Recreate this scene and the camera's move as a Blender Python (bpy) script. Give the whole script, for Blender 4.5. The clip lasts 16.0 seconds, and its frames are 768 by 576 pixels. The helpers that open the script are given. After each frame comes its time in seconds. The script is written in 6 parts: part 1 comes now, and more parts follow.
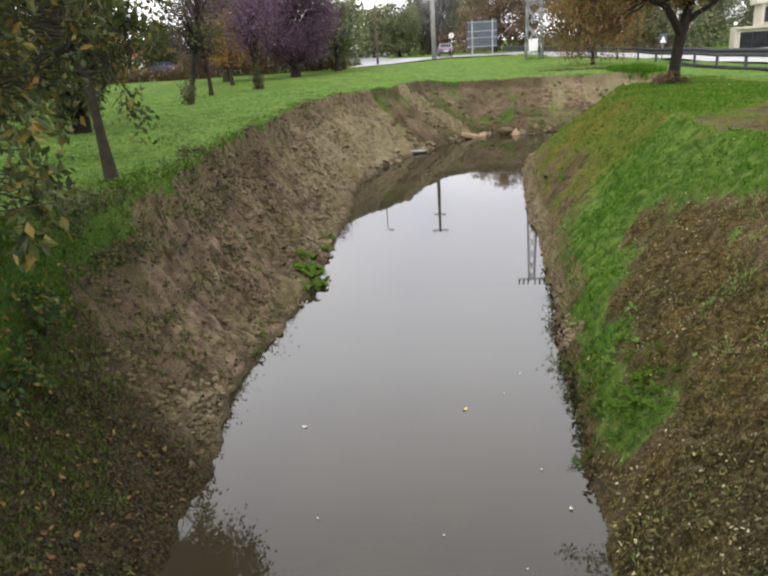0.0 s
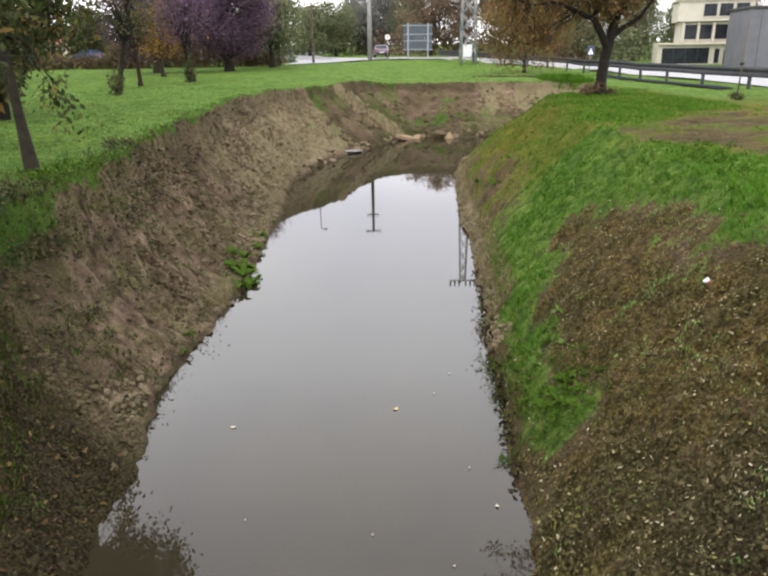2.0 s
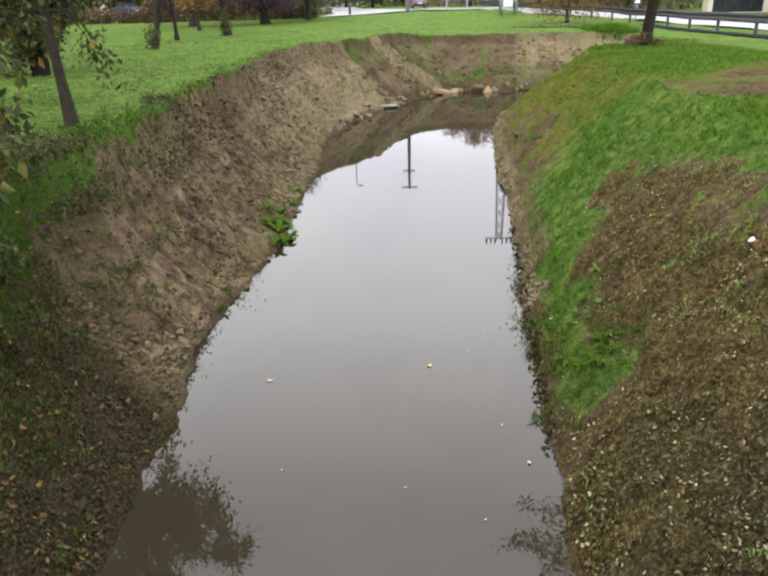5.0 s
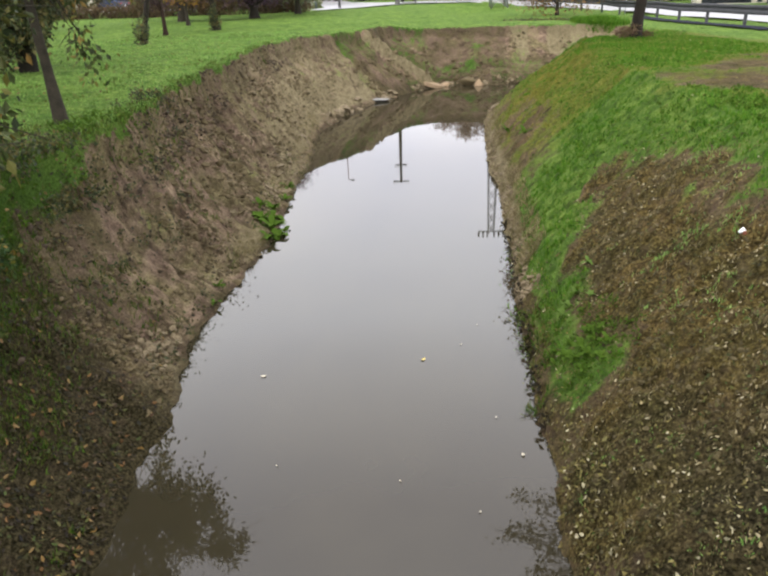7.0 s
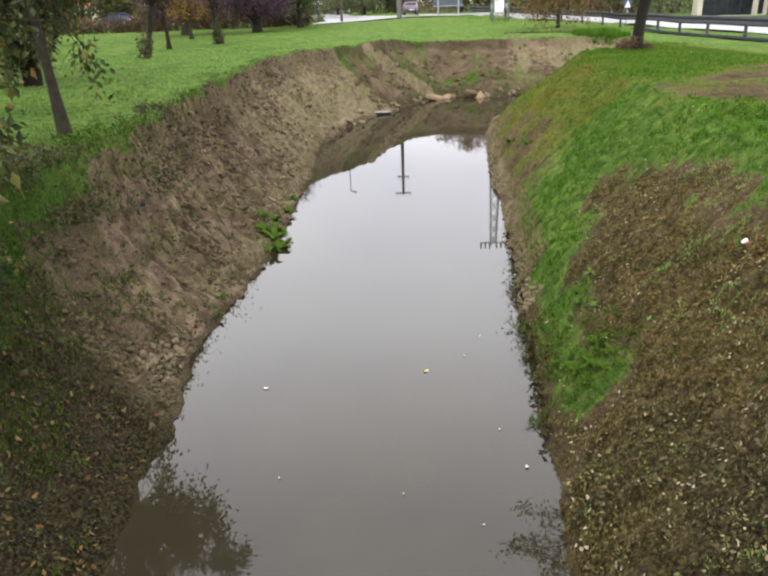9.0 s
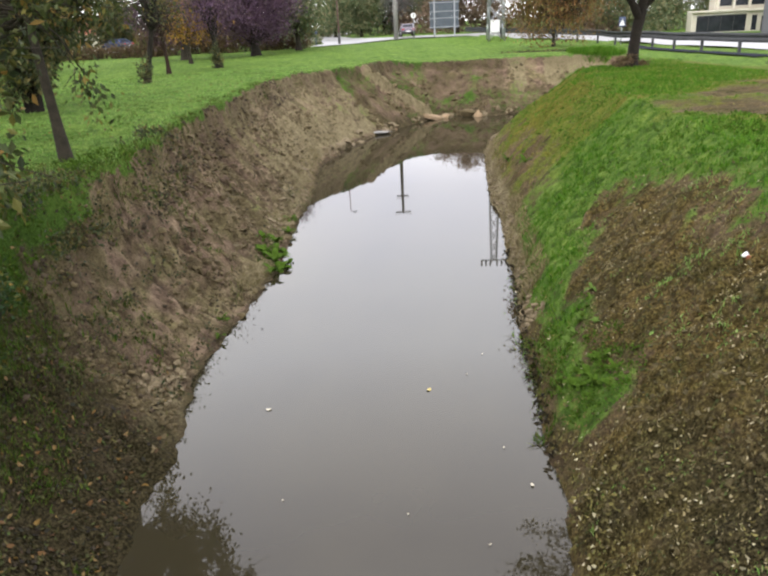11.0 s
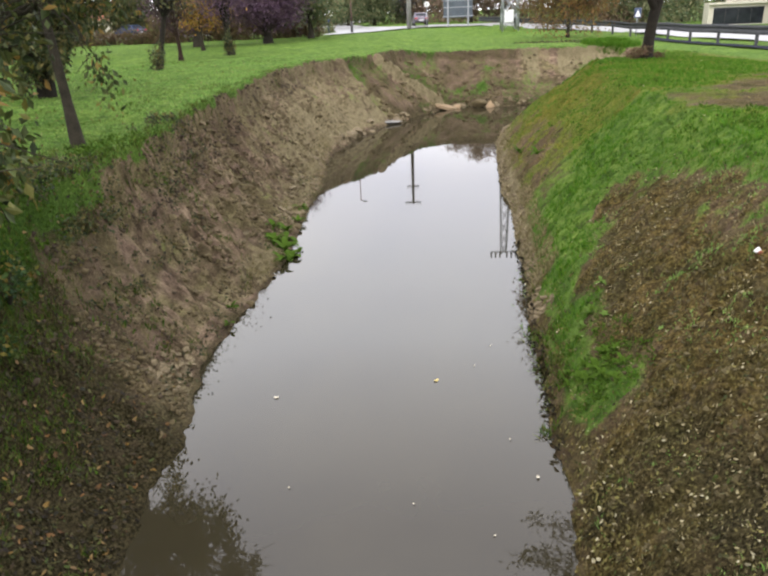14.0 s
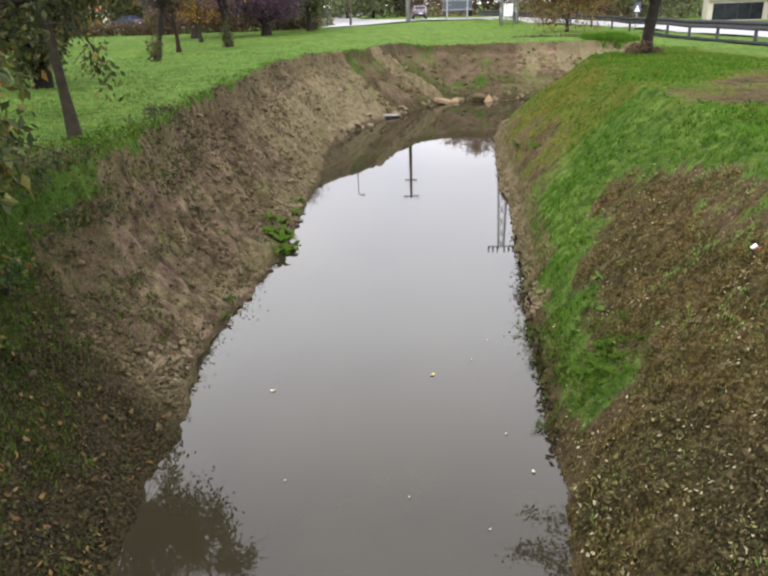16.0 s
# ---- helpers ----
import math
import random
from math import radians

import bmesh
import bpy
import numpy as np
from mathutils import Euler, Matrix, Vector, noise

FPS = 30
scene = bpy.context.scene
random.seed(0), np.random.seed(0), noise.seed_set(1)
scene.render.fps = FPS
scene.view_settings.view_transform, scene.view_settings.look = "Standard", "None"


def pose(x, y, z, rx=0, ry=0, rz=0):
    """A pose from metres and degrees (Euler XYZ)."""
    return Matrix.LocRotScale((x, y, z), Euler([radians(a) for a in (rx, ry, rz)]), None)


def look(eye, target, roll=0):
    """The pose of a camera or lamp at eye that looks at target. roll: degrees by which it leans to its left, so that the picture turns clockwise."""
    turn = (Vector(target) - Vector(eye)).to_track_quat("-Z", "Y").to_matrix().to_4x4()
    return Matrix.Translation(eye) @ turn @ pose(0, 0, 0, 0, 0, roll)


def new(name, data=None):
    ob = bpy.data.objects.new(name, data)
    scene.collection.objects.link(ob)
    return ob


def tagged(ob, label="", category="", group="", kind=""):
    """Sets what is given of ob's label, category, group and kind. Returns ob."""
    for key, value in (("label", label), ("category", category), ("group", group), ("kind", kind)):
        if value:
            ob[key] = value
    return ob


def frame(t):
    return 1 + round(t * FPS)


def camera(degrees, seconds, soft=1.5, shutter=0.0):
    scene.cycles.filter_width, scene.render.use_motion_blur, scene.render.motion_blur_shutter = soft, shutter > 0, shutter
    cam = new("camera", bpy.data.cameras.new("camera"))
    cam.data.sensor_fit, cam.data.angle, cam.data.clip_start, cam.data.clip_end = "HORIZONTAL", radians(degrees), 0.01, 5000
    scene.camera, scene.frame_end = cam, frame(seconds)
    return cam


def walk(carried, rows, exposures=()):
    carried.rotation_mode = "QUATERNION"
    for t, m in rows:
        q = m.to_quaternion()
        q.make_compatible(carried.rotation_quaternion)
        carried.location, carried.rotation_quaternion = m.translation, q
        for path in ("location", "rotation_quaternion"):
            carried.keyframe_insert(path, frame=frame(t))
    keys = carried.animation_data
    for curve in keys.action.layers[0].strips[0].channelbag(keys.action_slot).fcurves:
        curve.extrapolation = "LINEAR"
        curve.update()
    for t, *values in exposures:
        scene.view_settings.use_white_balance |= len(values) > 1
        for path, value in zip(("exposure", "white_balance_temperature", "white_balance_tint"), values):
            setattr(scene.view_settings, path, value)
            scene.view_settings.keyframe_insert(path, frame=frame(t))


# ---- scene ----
cam = camera(58.5, 16.0, soft=2.4)
EYE = (0.0, 0.0, 4.5)
# seconds, turn to the left, tilt down, lean: a camera held over the rail of a footbridge
VIEWS = (
    (0.0, 5.163, 19.335, 3.761),    (0.5, 1.123, 16.611, 2.017),    (0.7, 1.425, 17.177, 2.356),    (1.0, 0.946, 17.279, 2.576),
    (1.5, -0.000, 18.558, 1.719),    (2.0, -0.808, 19.572, 0.912),    (2.5, 0.971, 25.713, 0.100),    (2.7, 1.587, 27.758, 0.308),
    (2.9, 0.655, 30.840, -0.520),    (3.0, 1.123, 30.195, -0.144),    (3.2, 1.694, 27.283, 0.537),    (3.5, 2.495, 25.635, 1.093),
    (3.8, 3.507, 24.909, 2.150),    (4.0, 3.917, 23.749, 2.638),    (4.2, 3.128, 22.828, 2.331),    (6.3, 2.260, 23.617, 1.264),
    (6.5, 2.054, 23.575, 1.678),    (7.0, 1.777, 23.589, 1.905),    (7.5, 3.153, 24.026, 3.083),    (8.0, 2.388, 23.498, 2.488),
    (8.5, 1.783, 22.589, 2.165),    (9.0, 1.973, 22.619, 2.125),    (9.2, 1.770, 21.798, 2.286),    (11.3, 2.036, 20.984, 3.064),
    (11.5, 1.933, 20.967, 2.844),    (12.0, 1.695, 21.334, 2.659),    (12.5, 2.737, 21.434, 2.872),    (13.0, 2.840, 21.755, 3.740),
    (13.5, 2.836, 21.622, 3.129),    (14.0, 2.847, 21.811, 2.460),    (14.5, 2.484, 21.842, 2.462),    (15.0, 2.639, 21.766, 2.512),
    (15.5, 2.631, 21.865, 2.357),    (16.0, 2.613, 22.335, 1.998),
)
walk(cam, [(t, pose(*EYE, 90 - p, 0, w) @ pose(0, 0, 0, 0, 0, -r)) for t, w, p, r in VIEWS],
     [(0, -0.2), (0.5, -0.19), (1.0, -0.17), (2.0, -0.16), (2.5, -0.11), (2.9, 0.34), (3.0, 0.37), (3.2, 0.3), (3.5, 0.0), (4.0, 0.06), (6.3, 0.0), (16, -0.01)])

# ---- light: an overcast afternoon ----
world = bpy.data.worlds.new("overcast_sky")
scene.world = world
world.use_nodes = True
wn, wl = world.node_tree.nodes, world.node_tree.links
sky = wn.new("ShaderNodeTexSky")
sky.sky_type, sky.sun_disc = "NISHITA", False
sky.sun_elevation, sky.sun_rotation = radians(38), radians(215)
sky.air_density, sky.dust_density, sky.ozone_density = 1.0, 6.0, 1.0
# the cloud sheet: grey-white, brightest half-way up, with faint folds
coord = wn.new("ShaderNodeTexCoord")
folds = wn.new("ShaderNodeTexNoise")
folds.inputs["Scale"].default_value, folds.inputs["Detail"].default_value = 2.6, 4.0
cloud = wn.new("ShaderNodeValToRGB")
cloud.color_ramp.elements[0].position, cloud.color_ramp.elements[0].color = 0.3, (0.81, 0.82, 0.9, 1)
cloud.color_ramp.elements[1].position, cloud.color_ramp.elements[1].color = 0.75, (1.0, 0.98, 0.985, 1)
lift = wn.new("ShaderNodeVectorMath")
lift.operation = "SCALE"
lift.inputs["Scale"].default_value = 41.5
cover = wn.new("ShaderNodeMix")
cover.data_type = "RGBA"
cover.inputs["Factor"].default_value = 0.88
axes = wn.new("ShaderNodeSeparateXYZ")
wl.new(coord.outputs["Generated"], axes.inputs["Vector"])
sheet = wn.new("ShaderNodeValToRGB")
while len(sheet.color_ramp.elements) < 5:
    sheet.color_ramp.elements.new(0.5)
for e, (z, c) in zip(sheet.color_ramp.elements, ((0.0, (0.8, 0.8, 0.8)), (0.22, (0.68, 0.675, 0.69)), (0.44, (0.99, 1.0, 1.0)), (0.66, (0.76, 0.735, 0.73)), (1.0, (0.84, 0.83, 0.83)))):
    e.position, e.color = z, (*c, 1)
veil = wn.new("ShaderNodeMix")
veil.data_type, veil.blend_type = "RGBA", "MULTIPLY"
veil.inputs["Factor"].default_value = 1.0
wl.new(axes.outputs["Z"], sheet.inputs["Fac"])
wl.new(coord.outputs["Generated"], folds.inputs["Vector"])
wl.new(folds.outputs["Fac"], cloud.inputs["Fac"])
wl.new(cloud.outputs["Color"], veil.inputs["A"])
wl.new(sheet.outputs["Color"], veil.inputs["B"])
wl.new(veil.outputs["Result"], lift.inputs[0])
wl.new(sky.outputs["Color"], cover.inputs["A"])
wl.new(lift.outputs["Vector"], cover.inputs["B"])
wl.new(cover.outputs["Result"], wn["Background"].inputs["Color"])
wn["Background"].inputs["Strength"].default_value = 0.106
sun_data = bpy.data.lights.new("sun", "SUN")
sun_data.energy, sun_data.angle, sun_data.color = 0.5, radians(30), (1.0, 0.96, 0.9)
sun = new("sun", sun_data)
sun.matrix_world = look((-18, -24, 40), (0, 10, 0))


# ---- materials ----
def shader(name, rough_=0.9, spec=0.3, metal=0.0):
    m = bpy.data.materials.new(name)
    m.use_nodes = True
    b = m.node_tree.nodes["Principled BSDF"]
    b.inputs["Roughness"].default_value, b.inputs["Specular IOR Level"].default_value, b.inputs["Metallic"].default_value = rough_, spec, metal
    return m, m.node_tree.nodes, m.node_tree.links, b


def noise_node(nodes, links, size, detail=5.0, roughness=0.6, stretch=None):
    pos = nodes.new("ShaderNodeNewGeometry")
    n = nodes.new("ShaderNodeTexNoise")
    n.inputs["Scale"].default_value, n.inputs["Detail"].default_value, n.inputs["Roughness"].default_value = 1.0 / size, detail, roughness
    if stretch:
        pull = nodes.new("ShaderNodeVectorMath")
        pull.operation = "MULTIPLY"
        pull.inputs[1].default_value = stretch
        links.new(pos.outputs["Position"], pull.inputs[0])
        links.new(pull.outputs["Vector"], n.inputs["Vector"])
    else:
        links.new(pos.outputs["Position"], n.inputs["Vector"])
    return n.outputs["Fac"]


def ramp(nodes, links, fac, *stops):
    r = nodes.new("ShaderNodeValToRGB")
    els = r.color_ramp.elements
    while len(els) < len(stops):
        els.new(0.5)
    for e, (p, c) in zip(els, stops):
        e.position, e.color = p, (*c, 1)
    links.new(fac, r.inputs["Fac"])
    return r.outputs["Color"]


def mix(nodes, links, fac, a, b, blend="MIX"):
    n = nodes.new("ShaderNodeMix")
    n.data_type, n.blend_type = "RGBA", blend
    if isinstance(fac, float):
        n.inputs["Factor"].default_value = fac
    else:
        links.new(fac, n.inputs["Factor"])
    for key, v in (("A", a), ("B", b)):
        if isinstance(v, tuple):
            n.inputs[key].default_value = (*v, 1)
        else:
            links.new(v, n.inputs[key])
    return n.outputs["Result"]


def bump(nodes, links, b, fac, strength, dist):
    n = nodes.new("ShaderNodeBump")
    n.inputs["Strength"].default_value, n.inputs["Distance"].default_value = strength, dist
    links.new(fac, n.inputs["Height"])
    links.new(n.outputs["Normal"], b.inputs["Normal"])


def plain(name, a, c, size=0.3, rough_=0.8, metal=0.0, fine=0.02, relief=0.3, spec=0.3):
    """A weathered surface between two colours: broad stains and fine grain, with a little relief."""
    m, nodes, links, b = shader(name, rough_, spec, metal)
    big, small = noise_node(nodes, links, size), noise_node(nodes, links, fine, 3.0)
    col = mix(nodes, links, 0.35, ramp(nodes, links, big, (0.32, a), (0.68, c)), ramp(nodes, links, small, (0.3, a), (0.7, c)))
    links.new(col, b.inputs["Base Color"])
    bump(nodes, links, b, small, relief, fine * 0.5)
    return m


def leafy(name, *colours, rough_=0.6, shine=0.25, through_=0.25):
    """Leaves or blades: each piece takes its own colour out of the run given."""
    m, nodes, links, b = shader(name, rough_, shine)
    geo = nodes.new("ShaderNodeNewGeometry")
    stops = [(i / max(1, len(colours) - 1), c) for i, c in enumerate(colours)]
    col = ramp(nodes, links, geo.outputs["Random Per Island"], *stops)
    vein = noise_node(nodes, links, 0.03, 3.0)
    col = mix(nodes, links, 0.35, col, ramp(nodes, links, vein, (0.3, (0.25, 0.25, 0.25)), (0.7, (1, 1, 1))), "MULTIPLY")
    links.new(col, b.inputs["Base Color"])
    tr = nodes.new("ShaderNodeBsdfTranslucent")
    links.new(col, tr.inputs["Color"])
    ms = nodes.new("ShaderNodeMixShader")
    ms.inputs["Fac"].default_value = through_
    links.new(b.outputs["BSDF"], ms.inputs[1])
    links.new(tr.outputs["BSDF"], ms.inputs[2])
    links.new(ms.outputs["Shader"], nodes["Material Output"].inputs["Surface"])
    return m


def ground_material():
    """Bare earth, turf, clay and humus, shared out by the ground's own cover map."""
    m, nodes, links, b = shader("ground", 0.95, 0.06)
    at = nodes.new("ShaderNodeAttribute")
    at.attribute_name = "cover"
    sep = nodes.new("ShaderNodeSeparateColor")
    links.new(at.outputs["Color"], sep.inputs["Color"])
    broad, mid, fine = noise_node(nodes, links, 1.6), noise_node(nodes, links, 0.22, 6.0, 0.7), noise_node(nodes, links, 0.035, 4.0, 0.7)
    streak = noise_node(nodes, links, 0.3, 5.0, 0.65, (0.22, 1.0, 0.25))
    patch = noise_node(nodes, links, 0.6, 3.0)
    soil = ramp(nodes, links, mid, (0.3, (0.082, 0.062, 0.046)), (0.5, (0.182, 0.142, 0.103)), (0.7, (0.31, 0.25, 0.182)))
    soil = mix(nodes, links, 0.6, soil, ramp(nodes, links, broad, (0.35, (0.55, 0.5, 0.48)), (0.65, (1.35, 1.33, 1.22))), "MULTIPLY")
    soil = mix(nodes, links, 0.5, soil, ramp(nodes, links, fine, (0.3, (0.25, 0.23, 0.2)), (0.7, (1.6, 1.55, 1.45))), "MULTIPLY")
    soil = mix(nodes, links, 0.6, soil, ramp(nodes, links, streak, (0.36, (0.36, 0.34, 0.31)), (0.46, (0.92, 0.92, 0.92)), (0.66, (1.4, 1.4, 1.36))), "MULTIPLY")
    crack = noise_node(nodes, links, 0.13, 3.0, 0.6, (0.16, 1.0, 0.18))
    soil = mix(nodes, links, 0.8, soil, ramp(nodes, links, crack, (0.33, (0.34, 0.32, 0.29)), (0.4, (1.0, 1.0, 1.0))), "MULTIPLY")
    soil = mix(nodes, links, 0.9, soil, ramp(nodes, links, patch, (0.4, (0.9, 1.0, 0.76)), (0.6, (1.13, 1.07, 1.12))), "MULTIPLY")
    turf = ramp(nodes, links, mid, (0.28, (0.039, 0.07, 0.016)), (0.5, (0.121, 0.204, 0.038)), (0.72, (0.242, 0.332, 0.079)))
    turf = mix(nodes, links, 0.6, turf, ramp(nodes, links, fine, (0.3, (0.4, 0.45, 0.35)), (0.7, (1.3, 1.25, 1.2))), "MULTIPLY")
    turf = mix(nodes, links, 0.65, turf, ramp(nodes, links, broad, (0.3, (0.58, 0.7, 0.7)), (0.7, (1.25, 1.2, 1.15))), "MULTIPLY")
    turf = mix(nodes, links, 0.6, turf, ramp(nodes, links, patch, (0.35, (0.62, 0.72, 0.7)), (0.65, (1.14, 1.12, 1.1))), "MULTIPLY")
    dry = ramp(nodes, links, fine, (0.3, (0.045, 0.05, 0.009)), (0.5, (0.132, 0.137, 0.022)), (0.7, (0.25, 0.225, 0.055)))
    dry = mix(nodes, links, 0.6, dry, ramp(nodes, links, patch, (0.35, (0.6, 0.8, 0.6)), (0.65, (1.3, 1.1, 1.2))), "MULTIPLY")
    clay = ramp(nodes, links, mid, (0.3, (0.13, 0.11, 0.062)), (0.7, (0.32, 0.275, 0.165)))
    clay = mix(nodes, links, 0.6, clay, ramp(nodes, links, fine, (0.3, (0.3, 0.28, 0.25)), (0.7, (1.5, 1.45, 1.4))), "MULTIPLY")
    humus = ramp(nodes, links, fine, (0.32, (0.018, 0.0142, 0.005)), (0.5, (0.076, 0.061, 0.0215)), (0.68, (0.195, 0.16, 0.06)))
    clump = noise_node(nodes, links, 0.12, 2.0)
    humus = mix(nodes, links, 0.8, humus, ramp(nodes, links, clump, (0.36, (0.42, 0.4, 0.38)), (0.62, (1.4, 1.36, 1.32))), "MULTIPLY")
    humus = mix(nodes, links, 0.55, humus, ramp(nodes, links, patch, (0.35, (0.5, 0.6, 0.5)), (0.65, (1.4, 1.25, 1.2))), "MULTIPLY")

    # dark tone that paints tree and edge shade into the earth, besides wet mud
    shade_mud = ramp(nodes, links, fine, (0.34, (0.008, 0.0064, 0.003)), (0.5, (0.034, 0.0285, 0.0135)), (0.68, (0.1, 0.084, 0.041)))
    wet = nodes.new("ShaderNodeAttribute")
    wet.attribute_name = "damp_shade"

    def share(channel, lo, hi):
        s = nodes.new("ShaderNodeMath")
        s.operation = "MULTIPLY_ADD"
        s.inputs[1].default_value, s.inputs[2].default_value = 0.9, -0.45
        links.new(mid, s.inputs[0])
        a = nodes.new("ShaderNodeMath")
        a.operation = "ADD"
        links.new(channel, a.inputs[0])
        links.new(s.outputs[0], a.inputs[1])
        r = nodes.new("ShaderNodeMapRange")
        r.inputs["From Min"].default_value, r.inputs["From Max"].default_value = lo, hi
        links.new(a.outputs[0], r.inputs["Value"])
        return r.outputs["Result"]
    turf = mix(nodes, links, share(at.outputs["Alpha"], 0.3, 0.75), turf, dry)
    # turf under the near trees carries their shade in its colour
    shaded_turf = ramp(nodes, links, fine, (0.3, (0.013, 0.028, 0.005)), (0.5, (0.04, 0.082, 0.012)), (0.7, (0.085, 0.145, 0.024)))
    turf = mix(nodes, links, share(wet.outputs["Fac"], 0.2, 0.6), turf, shaded_turf)
    col = mix(nodes, links, share(sep.outputs["Blue"], 0.35, 0.6), soil, clay)
    col = mix(nodes, links, share(sep.outputs["Green"], 0.35, 0.65), col, humus)
    col = mix(nodes, links, share(wet.outputs["Fac"], 0.2, 0.85), col, shade_mud)
    col = mix(nodes, links, share(sep.outputs["Red"], 0.4, 0.6), col, turf)
    links.new(col, b.inputs["Base Color"])
    both = nodes.new("ShaderNodeMath")
    both.operation = "ADD"
    links.new(mid, both.inputs[0])
    links.new(fine, both.inputs[1])
    all_ = nodes.new("ShaderNodeMath")
    all_.operation = "ADD"
    links.new(both.outputs[0], all_.inputs[0])
    bare = nodes.new("ShaderNodeMath")
    bare.operation = "MULTIPLY_ADD"
    bare.inputs[1].default_value, bare.inputs[2].default_value = -1.0, 1.0
    links.new(sep.outputs["Red"], bare.inputs[0])
    drag = nodes.new("ShaderNodeMath")
    drag.operation = "MULTIPLY"
    links.new(streak, drag.inputs[0])
    links.new(bare.outputs[0], drag.inputs[1])
    links.new(drag.outputs[0], all_.inputs[1])
    bump(nodes, links, b, all_.outputs[0], 1.0, 0.08)
    return m


def water_material():
    """Still, silty water: murky below, a mirror above."""
    m, nodes, links, b = shader("water", 0.02, 0.5)
    b.inputs["IOR"].default_value = 1.5
    silt = noise_node(nodes, links, 2.5, 3.0)
    links.new(ramp(nodes, links, silt, (0.3, (0.024, 0.0205, 0.0115)), (0.7, (0.032, 0.0275, 0.0155))), b.inputs["Base Color"])
    bump(nodes, links, b, noise_node(nodes, links, 0.9, 2.0), 0.012, 0.02)
    return m


GROUND, WATER = ground_material(), water_material()
GRASS = leafy("grass", (0.0648, 0.147, 0.0337), (0.136, 0.278, 0.0557), (0.202, 0.375, 0.0756), (0.288, 0.427, 0.119), (0.158, 0.294, 0.0676), (0.302, 0.339, 0.139), rough_=0.75, shine=0.08)
GRASS_BANK = leafy("bank_grass", (0.0275, 0.0889, 0.00719), (0.0584, 0.165, 0.0122), (0.0902, 0.223, 0.0166), (0.128, 0.249, 0.0249), (0.073, 0.177, 0.0139), (0.154, 0.205, 0.0305), rough_=0.75, shine=0.08)
RANK = leafy("rank_grass", (0.0286, 0.0585, 0.0078), (0.052, 0.107, 0.013), (0.0858, 0.156, 0.0182), (0.13, 0.137, 0.0325), (0.065, 0.0546, 0.0195), rough_=0.75, shine=0.08)
STRAW = leafy("dry_grass", (0.16, 0.13, 0.065), (0.27, 0.225, 0.115), (0.36, 0.3, 0.17), (0.1, 0.11, 0.03), rough_=0.75, shine=0.08)
FALLEN = leafy("fallen_leaves", (0.0469, 0.0402, 0.0134), (0.156, 0.135, 0.039), (0.0782, 0.0673, 0.021), (0.203, 0.176, 0.0511), (0.109, 0.108, 0.03), (0.173, 0.139, 0.0421), (0.0703, 0.0603, 0.0196), (0.251, 0.217, 0.0676), (0.14, 0.144, 0.039), (0.314, 0.26, 0.0824), (0.0939, 0.0772, 0.0254), (0.189, 0.158, 0.045), (0.0594, 0.0504, 0.018), (0.72, 0.66, 0.42))
FALLEN_WARM = leafy("fallen_warm_leaves", (0.0827, 0.0392, 0.0146), (0.133, 0.0707, 0.0221), (0.181, 0.0942, 0.0293), (0.248, 0.156, 0.0367), (0.0994, 0.0548, 0.0293), (0.299, 0.204, 0.0661), (0.167, 0.102, 0.0514))
DARK_EARTH = plain("dark_earth", (0.0238, 0.017, 0.0102), (0.085, 0.0629, 0.0374), 0.2, 0.95, fine=0.03, relief=0.8)
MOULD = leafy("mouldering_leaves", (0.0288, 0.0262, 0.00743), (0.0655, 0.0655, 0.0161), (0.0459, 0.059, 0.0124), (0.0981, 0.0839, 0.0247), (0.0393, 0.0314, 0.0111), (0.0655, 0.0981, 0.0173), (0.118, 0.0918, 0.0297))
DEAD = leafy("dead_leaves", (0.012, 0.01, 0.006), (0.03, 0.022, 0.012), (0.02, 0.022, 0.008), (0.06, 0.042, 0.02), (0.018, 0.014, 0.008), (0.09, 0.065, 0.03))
EARTH = plain("earth_clods", (0.0549, 0.0422, 0.0208), (0.142, 0.111, 0.0557), 0.25, 0.95, fine=0.03, relief=0.8)
BARK = plain("bark", (0.0144, 0.0121, 0.00774), (0.0464, 0.0388, 0.0258), 0.15, 0.95, fine=0.025, relief=0.9)
BARK_DARK = plain("dark_bark", (0.008, 0.0064, 0.0048), (0.0272, 0.0216, 0.0152), 0.15, 0.95, fine=0.025, relief=0.9)
BARK_RED = plain("reddish_bark", (0.0149, 0.00792, 0.00535), (0.0371, 0.0198, 0.0119), 0.2, 0.95, fine=0.025, relief=0.9)
LEAF_NEAR = leafy("near_leaves", (0.0202, 0.0315, 0.0102), (0.0349, 0.0508, 0.0136), (0.0551, 0.0788, 0.0187), (0.0781, 0.0963, 0.0221), (0.0459, 0.0613, 0.017), (0.157, 0.149, 0.0298), (0.239, 0.14, 0.034))
LEAF_SHOOT = leafy("shoot_leaves", (0.02, 0.04, 0.01), (0.035, 0.065, 0.018), (0.055, 0.1, 0.02), (0.03, 0.06, 0.03), (0.12, 0.13, 0.025), (0.19, 0.13, 0.03), shine=0.1)
LEAF_DARK = leafy("dark_leaves", (0.0247, 0.0374, 0.0177), (0.053, 0.0714, 0.0247), (0.0884, 0.0935, 0.0319), (0.159, 0.128, 0.0354))
